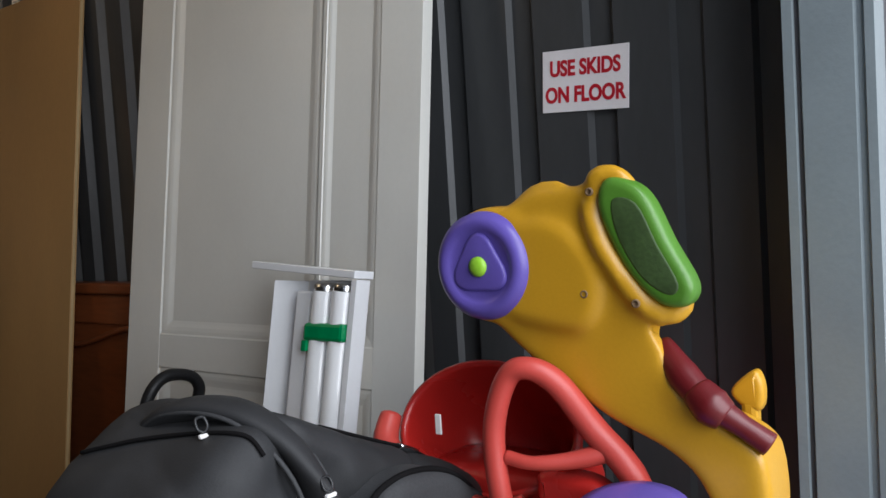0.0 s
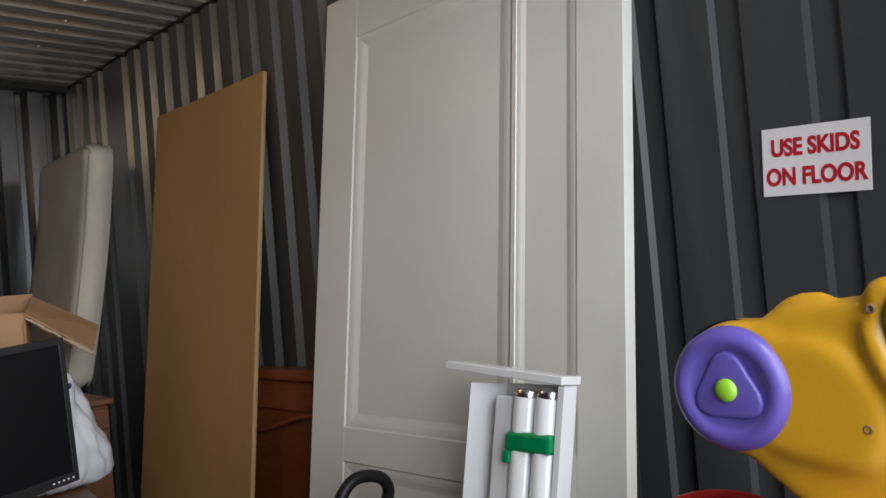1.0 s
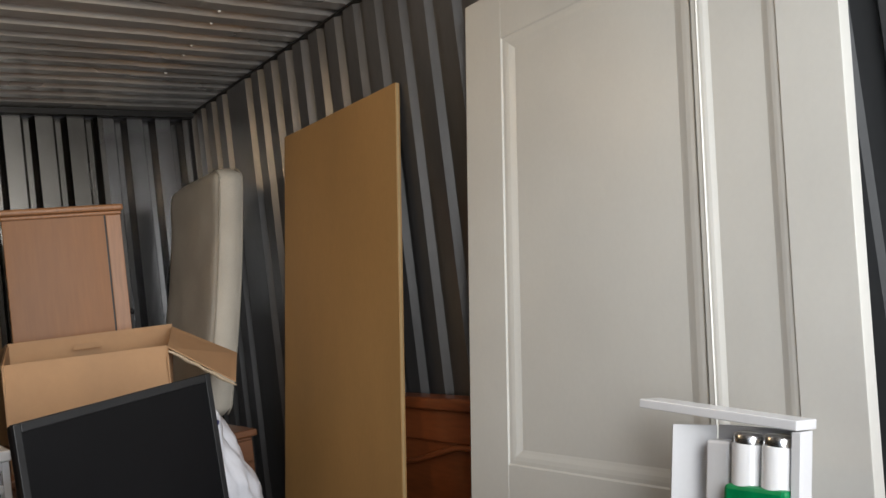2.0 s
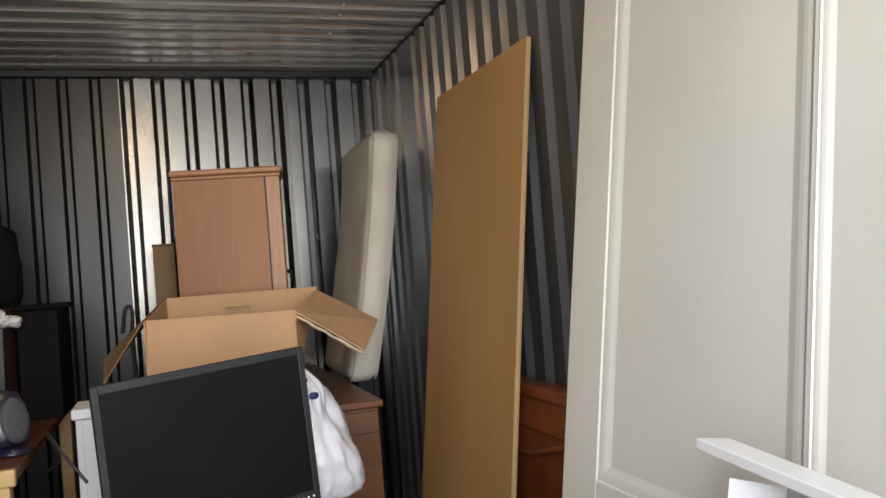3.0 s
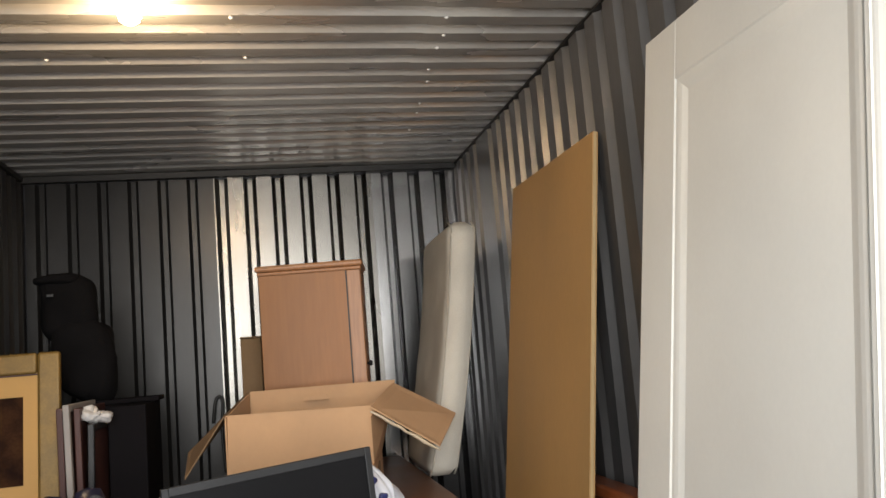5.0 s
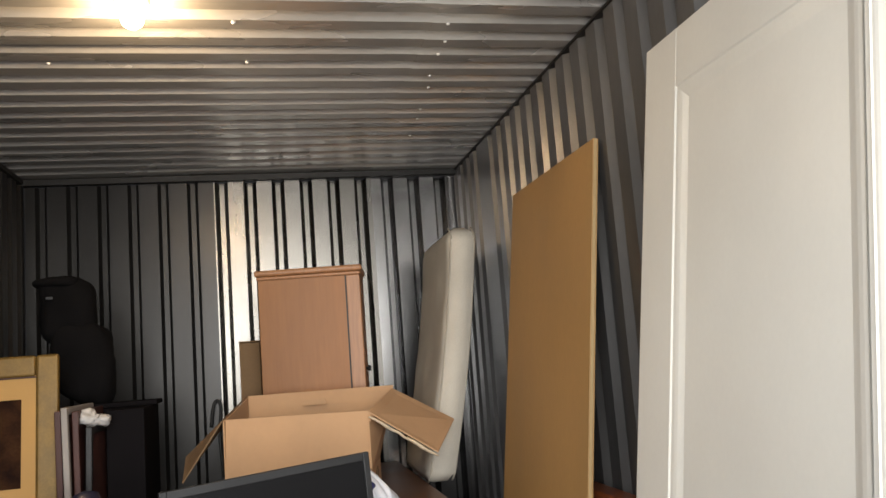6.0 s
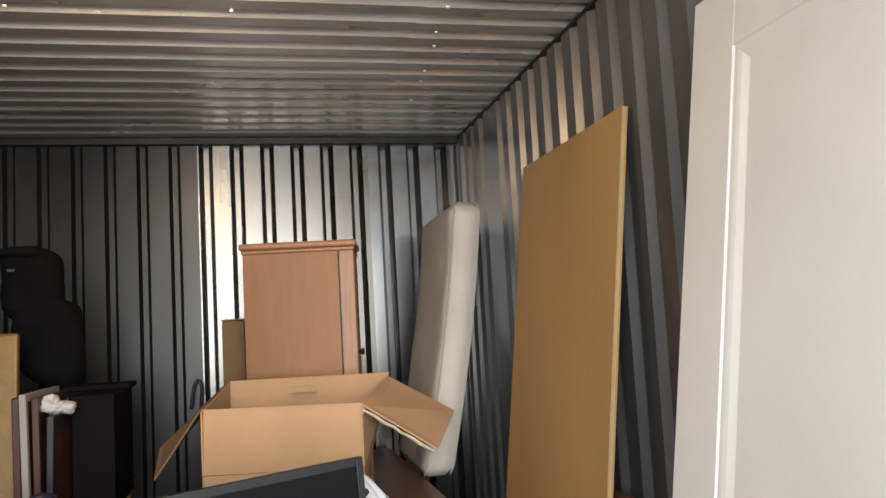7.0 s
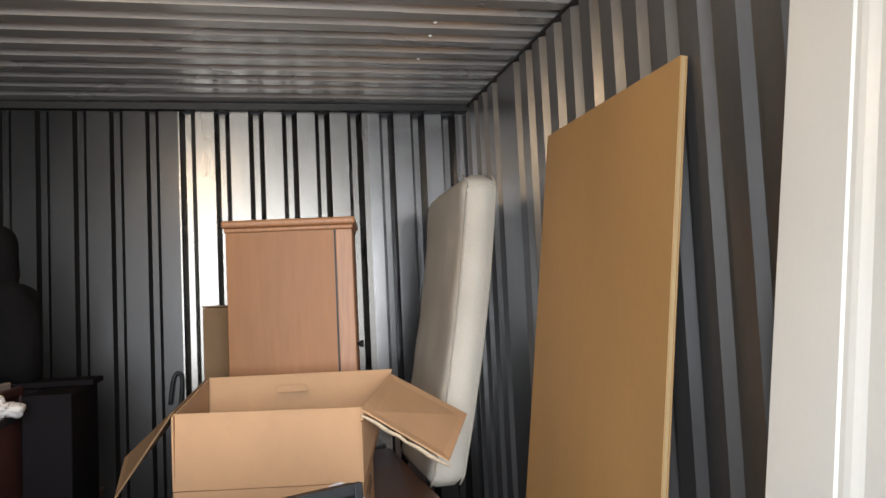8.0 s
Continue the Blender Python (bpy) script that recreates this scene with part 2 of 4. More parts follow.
def puffy(outline, x0, x1, r, steps=5, smooth_steps=4, bm=None):
    """A solid with a rounded rim: an outline of (y, z) points, drawn out along x."""
    pts = spline([Vector((0, *q)) for q in outline], smooth_steps, True)
    n = len(pts)
    area = sum(pts[i].y * pts[(i + 1) % n].z - pts[(i + 1) % n].y * pts[i].z for i in range(n))
    sign = 1 if area > 0 else -1
    normals = []
    for i in range(n):
        t = (pts[(i + 1) % n] - pts[i - 1]).normalized()
        normals.append(Vector((0, t.z, -t.y)) * sign)
    b = bmesh.new()
    rings = []
    for k in range(2 * steps + 2):
        if k <= steps:
            a = math.pi / 2 * k / steps
            x, inset = x0 + r * (1 - math.sin(a)), r * (1 - math.cos(math.pi / 2 - a))
        else:
            a = math.pi / 2 * (k - steps - 1) / steps
            x, inset = x1 - r * (1 - math.sin(a)), r * (1 - math.cos(a))
        if k <= steps:
            x, inset = x0 + r * (1 - math.cos(math.pi / 2 * k / steps)), r * (1 - math.sin(math.pi / 2 * k / steps))
        else:
            x, inset = x1 - r * (1 - math.sin(a)), r * (1 - math.cos(a))
        rings.append([b.verts.new((x, p.y - nn.y * inset, p.z - nn.z * inset)) for p, nn in zip(pts, normals)])
    for p, q in zip(rings, rings[1:]):
        for i in range(n):
            b.faces.new((p[i], p[(i + 1) % n], q[(i + 1) % n], q[i]))
    for ring, rev in ((rings[0], True), (rings[-1], False)):
        f = b.faces.new(ring[::-1] if rev else ring)
        bmesh.ops.triangulate(b, faces=[f])
    return join(bm, b)


def blob(centre, radii, power=2.6, seg=40, rings=24, bumps=0.0, freq=4.0, seed=0.0, bm=None, m=None, folds=0.0):
    """A soft rounded body: a superellipsoid with lumps."""
    b = bmesh.new()
    bmesh.ops.create_uvsphere(b, u_segments=seg, v_segments=rings, radius=1)
    for v in b.verts:
        d = v.co.normalized()
        k = (abs(d.x) ** power + abs(d.y) ** power + abs(d.z) ** power) ** (-1 / power)
        p = d * k
        p = Vector((p.x * radii[0], p.y * radii[1], p.z * radii[2]))
        s = noise.noise(p * freq + Vector((seed, seed * 2, 0)))
        s2 = abs(noise.noise(p * freq * 2.7 + Vector((0, seed, seed))))
        v.co = p + d * (bumps * s - folds * s2)
    bmesh.ops.transform(b, matrix=(Matrix.Translation(centre) @ (m or Matrix())), verts=b.verts)
    return join(bm, b)


def soften(b, voxel=0.006, rounds=14, factor=0.5):
    """Melts overlapping solids into one rounded, moulded skin."""
    me = bpy.data.meshes.new("raw")
    bmesh.ops.recalc_face_normals(b, faces=b.faces)
    b.to_mesh(me)
    b.free()
    ob = bpy.data.objects.new("raw", me)
    scene.collection.objects.link(ob)
    r = ob.modifiers.new("remesh", "REMESH")
    r.mode, r.voxel_size = "VOXEL", voxel
    k = ob.modifiers.new("smooth", "SMOOTH")
    k.factor, k.iterations = factor, rounds
    bpy.context.view_layer.update()
    done = bpy.data.meshes.new_from_object(ob.evaluated_get(bpy.context.evaluated_depsgraph_get()))
    bpy.data.objects.remove(ob)
    out = bmesh.new()
    out.from_mesh(done)
    bpy.data.meshes.remove(done)
    bpy.data.meshes.remove(me)
    return out


def text_mesh(words, size, m):
    """Lettering in the built-in font, as a mesh standing a little proud."""
    cu = bpy.data.curves.new("lettering", "FONT")
    cu.body, cu.size, cu.extrude, cu.align_x, cu.offset = words, size, 0.0006, "CENTER", size * 0.034
    ob = bpy.data.objects.new("lettering", cu)
    scene.collection.objects.link(ob)
    bpy.context.view_layer.update()
    me = bpy.data.meshes.new_from_object(ob.evaluated_get(bpy.context.evaluated_depsgraph_get()))
    bpy.data.objects.remove(ob)
    bpy.data.curves.remove(cu)
    b = bmesh.new()
    b.from_mesh(me)
    bpy.data.meshes.remove(me)
    bmesh.ops.transform(b, matrix=m, verts=b.verts)
    return b


# ---- the storage unit ----
FZ, CZ = 0.1, 2.43          # floor and ceiling heights
WX, LX = 0.03, -2.15        # side walls
BY, FY = 3.78, -0.55        # back wall, inside of the front wall


def groove_line(lo, hi, grooves, slope, bottom, depth):
    """(position, recess) pairs of a ribbed sheet between lo and hi with grooves at the given centres."""
    out = [(lo, 0.0)]
    for c in sorted(grooves):
        if c - bottom / 2 - slope <= lo + 0.004 or c + bottom / 2 + slope >= hi - 0.004:
            continue
        out += [(c - bottom / 2 - slope, 0), (c - bottom / 2, depth), (c + bottom / 2, depth), (c + bottom / 2 + slope, 0)]
    return out + [(hi, 0.0)]


def ribbed(line, a0, a1, place, thick=0.0012):
    """A folded steel sheet: the line drawn out from a0 to a1; place maps (position, run, recess) to the world."""
    b = bmesh.new()
    rows = []
    for run in (a0, a1):
        rows.append([b.verts.new(place(p, run, d)) for p, d in line])
        rows.append([b.verts.new(place(p, run, d + thick)) for p, d in line])
    f0, k0, f1, k1 = rows
    n = len(line)
    for i in range(n - 1):
        b.faces.new((f0[i], f0[i + 1], f1[i + 1], f1[i]))
        b.faces.new((k0[i], k1[i], k1[i + 1], k0[i + 1]))
        b.faces.new((f0[i], k0[i], k0[i + 1], f0[i + 1]))
        b.faces.new((f1[i], f1[i + 1], k1[i + 1], k1[i]))
    for i in (0, n - 1):
        b.faces.new((f0[i], f1[i], k1[i], k0[i]))
    return b


def wall_of_sheets(name, spans, grooves, slope, bottom, depth, place, z0, z1, mat, back_lo, back_hi):
    wall = mesh_ob(name, box(back_lo, back_hi, 0), DARK_SIDING)
    tagged(wall, "ribbed galvanised steel sheet wall of a storage unit", "wall", kind="structure")
    for i, (lo, hi) in enumerate(spans):
        line = groove_line(lo, hi, [g for g in grooves if lo < g < hi], slope[i] if isinstance(slope, tuple) else slope, bottom, depth[i] if isinstance(depth, tuple) else depth)
        lift = 0.0016 * (i % 2)
        part("steel_sheet", ribbed(line, z0, z1, lambda p, r, d, q=lift: place(p, r, d - q)), mat[i] if isinstance(mat, tuple) else mat, wall)
    return wall


fine = [1.587 + 0.1435 * k for k in range(-8, 16)]
coarse = [0.262, 0.07, -0.125, -0.318, -0.48]
wall_right = mesh_ob("wall_right", box((WX + 0.04, FY, FZ), (WX + 0.16, BY + 0.2, CZ + 0.1), 0), DARK_SIDING)
tagged(wall_right, "ribbed grey steel sheet side wall", "wall", kind="structure")
for lo, hi, gs, sl, bo in ((FY, 0.375, coarse, 0.010, 0.05), (0.375, 1.37, fine, 0.020, 0.030), (1.37, 2.37, fine, 0.020, 0.030), (2.37, 3.2, fine, 0.020, 0.030), (3.2, BY, fine, 0.018, 0.032)):
    line = groove_line(lo, hi, [g for g in gs if lo < g < hi], sl, bo, 0.015 if hi < 0.4 else 0.022 if hi < 2.5 else 0.028)
    part("steel_sheet", ribbed(line, FZ, 2.416, lambda p, r, d: (WX + d, p, r)), STEEL_GREY if hi < 0.4 else STEEL_DULL, wall_right)

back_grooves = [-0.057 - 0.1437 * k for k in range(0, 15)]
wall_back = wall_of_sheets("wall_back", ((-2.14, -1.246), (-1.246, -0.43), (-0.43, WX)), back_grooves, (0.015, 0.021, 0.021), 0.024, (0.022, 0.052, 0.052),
                           lambda p, r, d: (p, BY + d, r), FZ, 2.394, (STEEL_LEFT_SHADED, STEEL_BRIGHT, STEEL), (LX - 0.1, BY + 0.055, FZ), (WX + 0.04, BY + 0.17, CZ + 0.1))
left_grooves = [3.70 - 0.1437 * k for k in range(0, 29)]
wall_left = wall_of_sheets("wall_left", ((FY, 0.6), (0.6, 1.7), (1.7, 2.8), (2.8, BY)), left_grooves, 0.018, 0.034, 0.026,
                           lambda p, r, d: (LX - d, p, r), FZ, 2.40, STEEL_LEFT_SHADED, (LX - 0.16, FY, FZ), (LX - 0.04, BY + 0.04, CZ + 0.1))

roof_grooves = [1.79 + 0.1315 * k for k in range(-17, 15)]
bm = ribbed(groove_line(-0.42, 0.06, [], 0.02, 0.02, 0.02), FY, FY + 0.01, lambda p, r, d: (p, r, CZ + 0.05))
for lo, hi, lift in ((LX - 0.03, -0.42, 0.0), (-0.47, WX + 0.03, 0.0022)):
    line = groove_line(FY - 0.02, BY + 0.03, roof_grooves, 0.020, 0.028, 0.026)
    join(bm, ribbed(line, lo, hi, lambda p, r, d, q=lift: (r, p, CZ + d - q)))
ceiling = mesh_ob("ceiling", bm, STEEL_ROOF)
tagged(ceiling, "ribbed steel roof sheets with screw heads", "ceiling", kind="structure")
roof = mesh_ob("roof_deck", box((LX - 0.2, FY - 0.2, CZ + 0.06), (WX + 0.2, BY + 0.2, CZ + 0.14), 0), DARK_SIDING)
tagged(roof, "roof deck above the ribbed sheets", "roof", kind="structure")

floor = mesh_ob("floor", box((LX - 0.1, FY - 0.12, FZ - 0.08), (WX + 0.1, BY + 0.1, FZ), 0), FLOOR)
tagged(floor, "dark plywood floor of the storage unit", "floor", kind="structure")

# angle trims where the roof meets the walls
for nm, lo, hi in (("trim_back", (LX, BY - 0.035, 2.396), (WX, BY - 0.001, CZ - 0.004)), ("trim_right", (WX - 0.006, FY, 2.4175), (WX + 0.02, BY - 0.036, CZ - 0.004)), ("trim_left", (LX - 0.02, FY, 2.403), (LX + 0.012, BY - 0.036, CZ - 0.004))):
    tagged(mesh_ob(nm, box(lo, hi, 0.002), TRIM_DARK), "dark steel angle trim under the roof", "trim", kind="structure")

# front wall with the roller-door opening
OX0, OX1, OZ = -1.84, -0.16, 2.36
front = thing("wall_front", "grey steel front wall with an open roller-door bay", "wall", kind="structure")
part("pier", box((OX1 + 0.002, FY - 0.12, FZ), (WX + 0.16, FY, CZ + 0.1), 0.002), DARK_SIDING, front)
part("pier", box((LX - 0.16, FY - 0.12, FZ), (OX0 - 0.002, FY, CZ + 0.1), 0.002), DARK_SIDING, front)
part("header", box((OX0, FY - 0.12, OZ), (OX1, FY, CZ + 0.1), 0.002), DARK_SIDING, front)


def door_jamb(name, x, sgn):
    ob = thing(name, "pale blue-grey folded steel roller-door jamb", "door jamb", (x, FY, FZ), kind="structure")
    ln = [(-0.004, 0.004), (-0.004, -0.012), (0.003, -0.015), (0.003, -0.021), (-0.004, -0.024), (-0.005, -0.104), (0.001, -0.108), (0.001, -0.117), (-0.006, -0.120), (-0.006, -0.134), (0.06, -0.138)]
    b = bmesh.new()
    lo = [b.verts.new((p * sgn, q, 0)) for p, q in ln]
    hi = [b.verts.new((p * sgn, q, OZ - FZ)) for p, q in ln]
    lo2 = [b.verts.new(((p + 0.012) * sgn, q + 0.001, 0)) for p, q in ln]
    hi2 = [b.verts.new(((p + 0.012) * sgn, q + 0.001, OZ - FZ)) for p, q in ln]
    for i in range(len(ln) - 1):
        b.faces.new((lo[i], lo[i + 1], hi[i + 1], hi[i]))
        b.faces.new((lo2[i], hi2[i], hi2[i + 1], lo2[i + 1]))
    part("track", b, JAMB, ob)
    return ob


door_jamb("door_jamb_right", OX1, 1)
door_jamb("door_jamb_left", OX0, -1)

# outside
ground = mesh_ob("ground", box((-300, -300, -0.1), (300, 300, 0.015), 0), CONCRETE)
tagged(ground, "pale concrete yard outside the unit", "ground", kind="structure")
outer = thing("block_wall", "white painted block wall beside the roller door", "wall", kind="structure")
part("wall_core", box((0.22, -1.25, 0.0), (0.42, FY - 0.13, 2.9), 0.005), WHITE_BLOCK, outer)
for r in range(13):
    for c in range(2):
        part("block", box((0.205, -1.24 + 0.30 * c + (0.0 if r % 2 else 0.06), 0.02 + 0.2 * r), (0.225, -0.95 + 0.26 * c, 0.21 + 0.2 * r), 0.004, 1), WHITE_BLOCK, outer)
# unseen building, added so the left of the back wall reflects something dark
dark_row = thing("unseen_dark_row", "unseen dark row of units added to darken wall reflections", "building", (-9.2, -11, 0))
part("wall", box((-7, -3, 0), (7, 3, 3.6), 0.02), DARK_SIDING, dark_row)
part("roof", box((-7.2, -3.2, 3.6), (7.2, 3.2, 3.8), 0.02), TRIM_DARK, dark_row)
for k in range(5):
    part("door", box((-6.2 + 2.6 * k, 2.98, 0), (-4.2 + 2.6 * k, 3.05, 2.6), 0.01), JAMB, dark_row)

# ---- things against the side wall ----
def lean_frame(x_bottom, x_top, z0, z1):
    """Maps (y, height along the face, depth behind the face) of a thing that leans on the side wall."""
    a = Vector((x_top - x_bottom, 0, z1 - z0))
    up, back = a.normalized(), Vector((a.z, 0, -a.x)).normalized()
    return lambda y, h, d: Vector((x_bottom, y, z0)) + up * h + back * d, a.length


def panel_door():
    ob = thing("panel_door", "loose white moulded panel door leaning on the ribbed wall", "door")
    at, h = lean_frame(-0.305, -0.015, FZ, 2.155)
    y0, y1, thick = 0.252, 1.366, 0.036

    def slab(a, b, c, d, d0, d1, bm=None, bev=0.0012):
        return hexa([at(a, c, d0), at(b, c, d0), at(b, d, d0), at(a, d, d0)], [at(a, c, d1), at(b, c, d1), at(b, d, d1), at(a, d, d1)], bm, bev)

    part("stile", slab(1.207, y1, 0, h, 0, thick), WHITE_DOOR, ob)
    part("stile", slab(y0, 0.378, 0, h, 0, thick), WHITE_DOOR, ob)
    zs = [(0.0, 0.24), (0.665, 0.76), (1.93, h)]
    for lo, hi in zs:
        part("rail", slab(0.378, 1.207, lo, hi, 0.0004, thick), WHITE_DOOR, ob)
    for lo, hi in ((0.24, 0.665), (0.76, 1.93)):
        part("mullion", slab(0.562, 0.5755, lo, hi, 0.0025, thick), WHITE_DOOR, ob)
        for a, b, wa, wb in ((0.576, 1.207, 0.048, 0.050), (0.378, 0.5615, 0.036, 0.026)):
            part("panel", slab(a - 0.001, b + 0.001, lo - 0.002, hi + 0.002, 0.0100, thick - 0.006), WHITE_DOOR, ob)
            # sloping moulding round the panel
            b2 = bmesh.new()
            rings = []
            for f, dep in ((0.0, 0.0005), (0.08, 0.0034), (0.30, 0.0036), (0.55, 0.0052), (0.80, 0.0082), (1.0, 0.0102)):
                ya, yb, u = a + wa * f, b - wb * f, 0.042 * f
                rings.append([b2.verts.new(at(y, v, dep)) for y, v in ((ya, lo + u), (yb, lo + u), (yb, hi - u), (ya, hi - u))])
            for p, q in zip(rings, rings[1:]):
                for k in range(4):
                    b2.faces.new((p[k], p[(k + 1) % 4], q[(k + 1) % 4], q[k]))
            part("moulding", b2, WHITE_DOOR, ob)
    part("scratch", slab(0.432, 0.436, 1.86, 1.905, 0.0092, 0.0107, None, 0), CARD_DARK, ob, "thin brown scratch on the panel")
    return ob


panel_door()


def slab_door():
    ob = thing("slab_door", "flush brown wood slab door leaning on the ribbed wall", "door")
    at, h = lean_frame(-0.235, 0.003, FZ, 2.05)
    y0, y1 = 1.80, 2.665
    part("face", hexa([at(y0, 0, 0), at(y1, 0, 0), at(y1, h, 0), at(y0, h, 0)], [at(y0, 0, 0.004), at(y1, 0, 0.004), at(y1, h, 0.004), at(y0, h, 0.004)], None, 0.001), BOARD, ob)
    part("core", hexa([at(y0 + 0.001, 0, 0.0042), at(y1 - 0.001, 0, 0.0042), at(y1 - 0.001, h, 0.0042), at(y0 + 0.001, h, 0.0042)], [at(y0 + 0.001, 0, 0.013), at(y1 - 0.001, 0, 0.013), at(y1 - 0.001, h, 0.013), at(y0 + 0.001, h, 0.013)], None, 0.001), BOARD_EDGE, ob, "pale raw wood edge")
    part("back_face", hexa([at(y0, 0, 0.0132), at(y1, 0, 0.0132), at(y1, h, 0.0132), at(y0, h, 0.0132)], [at(y0, 0, 0.0172), at(y1, 0, 0.0172), at(y1, h, 0.0172), at(y0, h, 0.0172)], None, 0.001), BOARD, ob)
    return ob


slab_door()


def headboard():
    ob = thing("headboard", "cherry-stained wooden headboard standing behind the loose doors", "headboard")
    part("post", box((-0.06, 1.28, FZ), (0.0, 1.35, 0.99), 0.006), RED_WOOD, ob)
    part("post", box((-0.06, 2.55, FZ), (0.0, 2.62, 0.99), 0.006), RED_WOOD, ob)
    part("top_rail", box((-0.068, 1.26, 0.945), (0.008, 2.64, 0.985), 0.010, 3), RED_WOOD, ob)
    part("rail", box((-0.052, 1.35, 0.84), (-0.008, 2.55, 0.944), 0.006), RED_WOOD, ob)
    part("panel", box((-0.040, 1.35, 0.3), (-0.016, 2.55, 0.842), 0.003), RED_WOOD, ob)
    tb = tube([(-0.050, 1.36, 0.80), (-0.052, 1.6, 0.83), (-0.052, 1.95, 0.76), (-0.052, 2.3, 0.83), (-0.050, 2.54, 0.80)], 0.010, 8, 8)
    part("carved_bead", tb, RED_WOOD, ob, smooth=True)
    return ob


headboard()


def light_fixture():
    ob = thing("light_fixture", "white two-tube fluorescent light fitting leaning on the panel door", "light fixture")
    flat, h = lean_frame(-0.47, -0.335, FZ, 1.05)

    def at(y, v, d):
        return flat(y + 0.085 * (h - v), v, d)

    def slab(a, b, c, d, d0, d1, bev=0.001):
        return hexa([at(a, c, d0), at(b, c, d0), at(b, d, d0), at(a, d, d0)], [at(a, c, d1), at(b, c, d1), at(b, d, d1), at(a, d, d1)], None, bev)

    y0 = 0.290
    part("back_pan", slab(y0, 0.472, 0.02, h - 0.02, 0.047, 0.051), WHITE_METAL, ob)
    wing = hexa([at(0.538, 0.02, 0.0), at(0.541, 0.02, 0.002), at(0.541, h - 0.022, 0.002), at(0.538, h - 0.022, 0.0)],
                [at(0.474, 0.02, 0.047), at(0.477, 0.02, 0.049), at(0.477, h - 0.022, 0.049), at(0.474, h - 0.022, 0.047)])
    part("reflector", wing, WHITE_METAL, ob, "sloping white reflector wing")
    part("side_rim", slab(y0, y0 + 0.003, 0.0, h - 0.02, 0.0, 0.05), WHITE_METAL, ob)
    part("front_lip", slab(y0 - 0.010, y0 + 0.006, 0.0, h - 0.02, -0.004, 0.0), WHITE_METAL, ob)
    part("ballast_cover", slab(0.418, 0.466, 0.02, h - 0.045, 0.002, 0.046, 0.005), WHITE_METAL, ob)
    cap = [[at(y0 - 0.004, h - 0.018, d), at(0.616, h + 0.006, d), at(0.616, h + 0.023, d), at(y0 - 0.004, h - 0.001, d)] for d in (-0.006, 0.056)]
    part("end_cap", hexa(cap[0], cap[1], None, 0.002), WHITE_METAL, ob, "flat white end cap")
    for c in (0.385, 0.327):
        p, q = at(c, 0.05, 0.014), at(c, h - 0.045, 0.014)
        m = Matrix.Translation(p) @ (q - p).to_track_quat("Z", "Y").to_matrix().to_4x4()
        ln = (q - p).length
        part("tube", lathe([(0, 0), (0.027, 0.001), (0.029, 0.004), (0.029, ln - 0.004), (0.027, ln)], 28, m), TUBE, ob, "white fluorescent tube", True)
        part("tube_cap", lathe([(0.0265, ln), (0.0268, ln + 0.014), (0.02, ln + 0.018), (0, ln + 0.018)], 24, m), CHROME, ob, "metal tube cap", True)
    part("tape_band", slab(0.297, 0.415, 0.805, 0.845, -0.018, 0.044, 0.008), TAPE, ob, "green adhesive tape round both tubes")
    part("tape_end", slab(0.401, 0.416, 0.782, 0.806, -0.018, -0.008, 0.002), TAPE, ob)
    return ob


light_fixture()


def wall_sign():
    ob = thing("wall_sign", "white warning sign with red capitals fixed to the ribbed wall", "sign")
    x = WX - 0.003
    rot = Matrix.Translation((x, -0.089, 1.4325)) @ Matrix.Rotation(radians(3.3), 4, "X")
    part("plate", box((-0.0012, -0.1035, -0.068), (0.0012, 0.1035, 0.068), 0.0006, 1, None, rot), SIGN_WHITE, ob)
    face = Matrix(((0, 0, -1, 0), (-1, 0, 0, 0), (0, 1, 0, 0), (0, 0, 0, 1)))
    for words, z in (("USE SKIDS", 0.012), ("ON FLOOR", -0.046)):
        mm = rot @ Matrix.Translation((-0.0018, 0, z)) @ face @ Matrix.Diagonal((0.80, 1.0, 1, 1))
        part("lettering", text_mesh(words, 0.047, mm), SIGN_RED, ob, "red capitals")
    return ob


wall_sign()


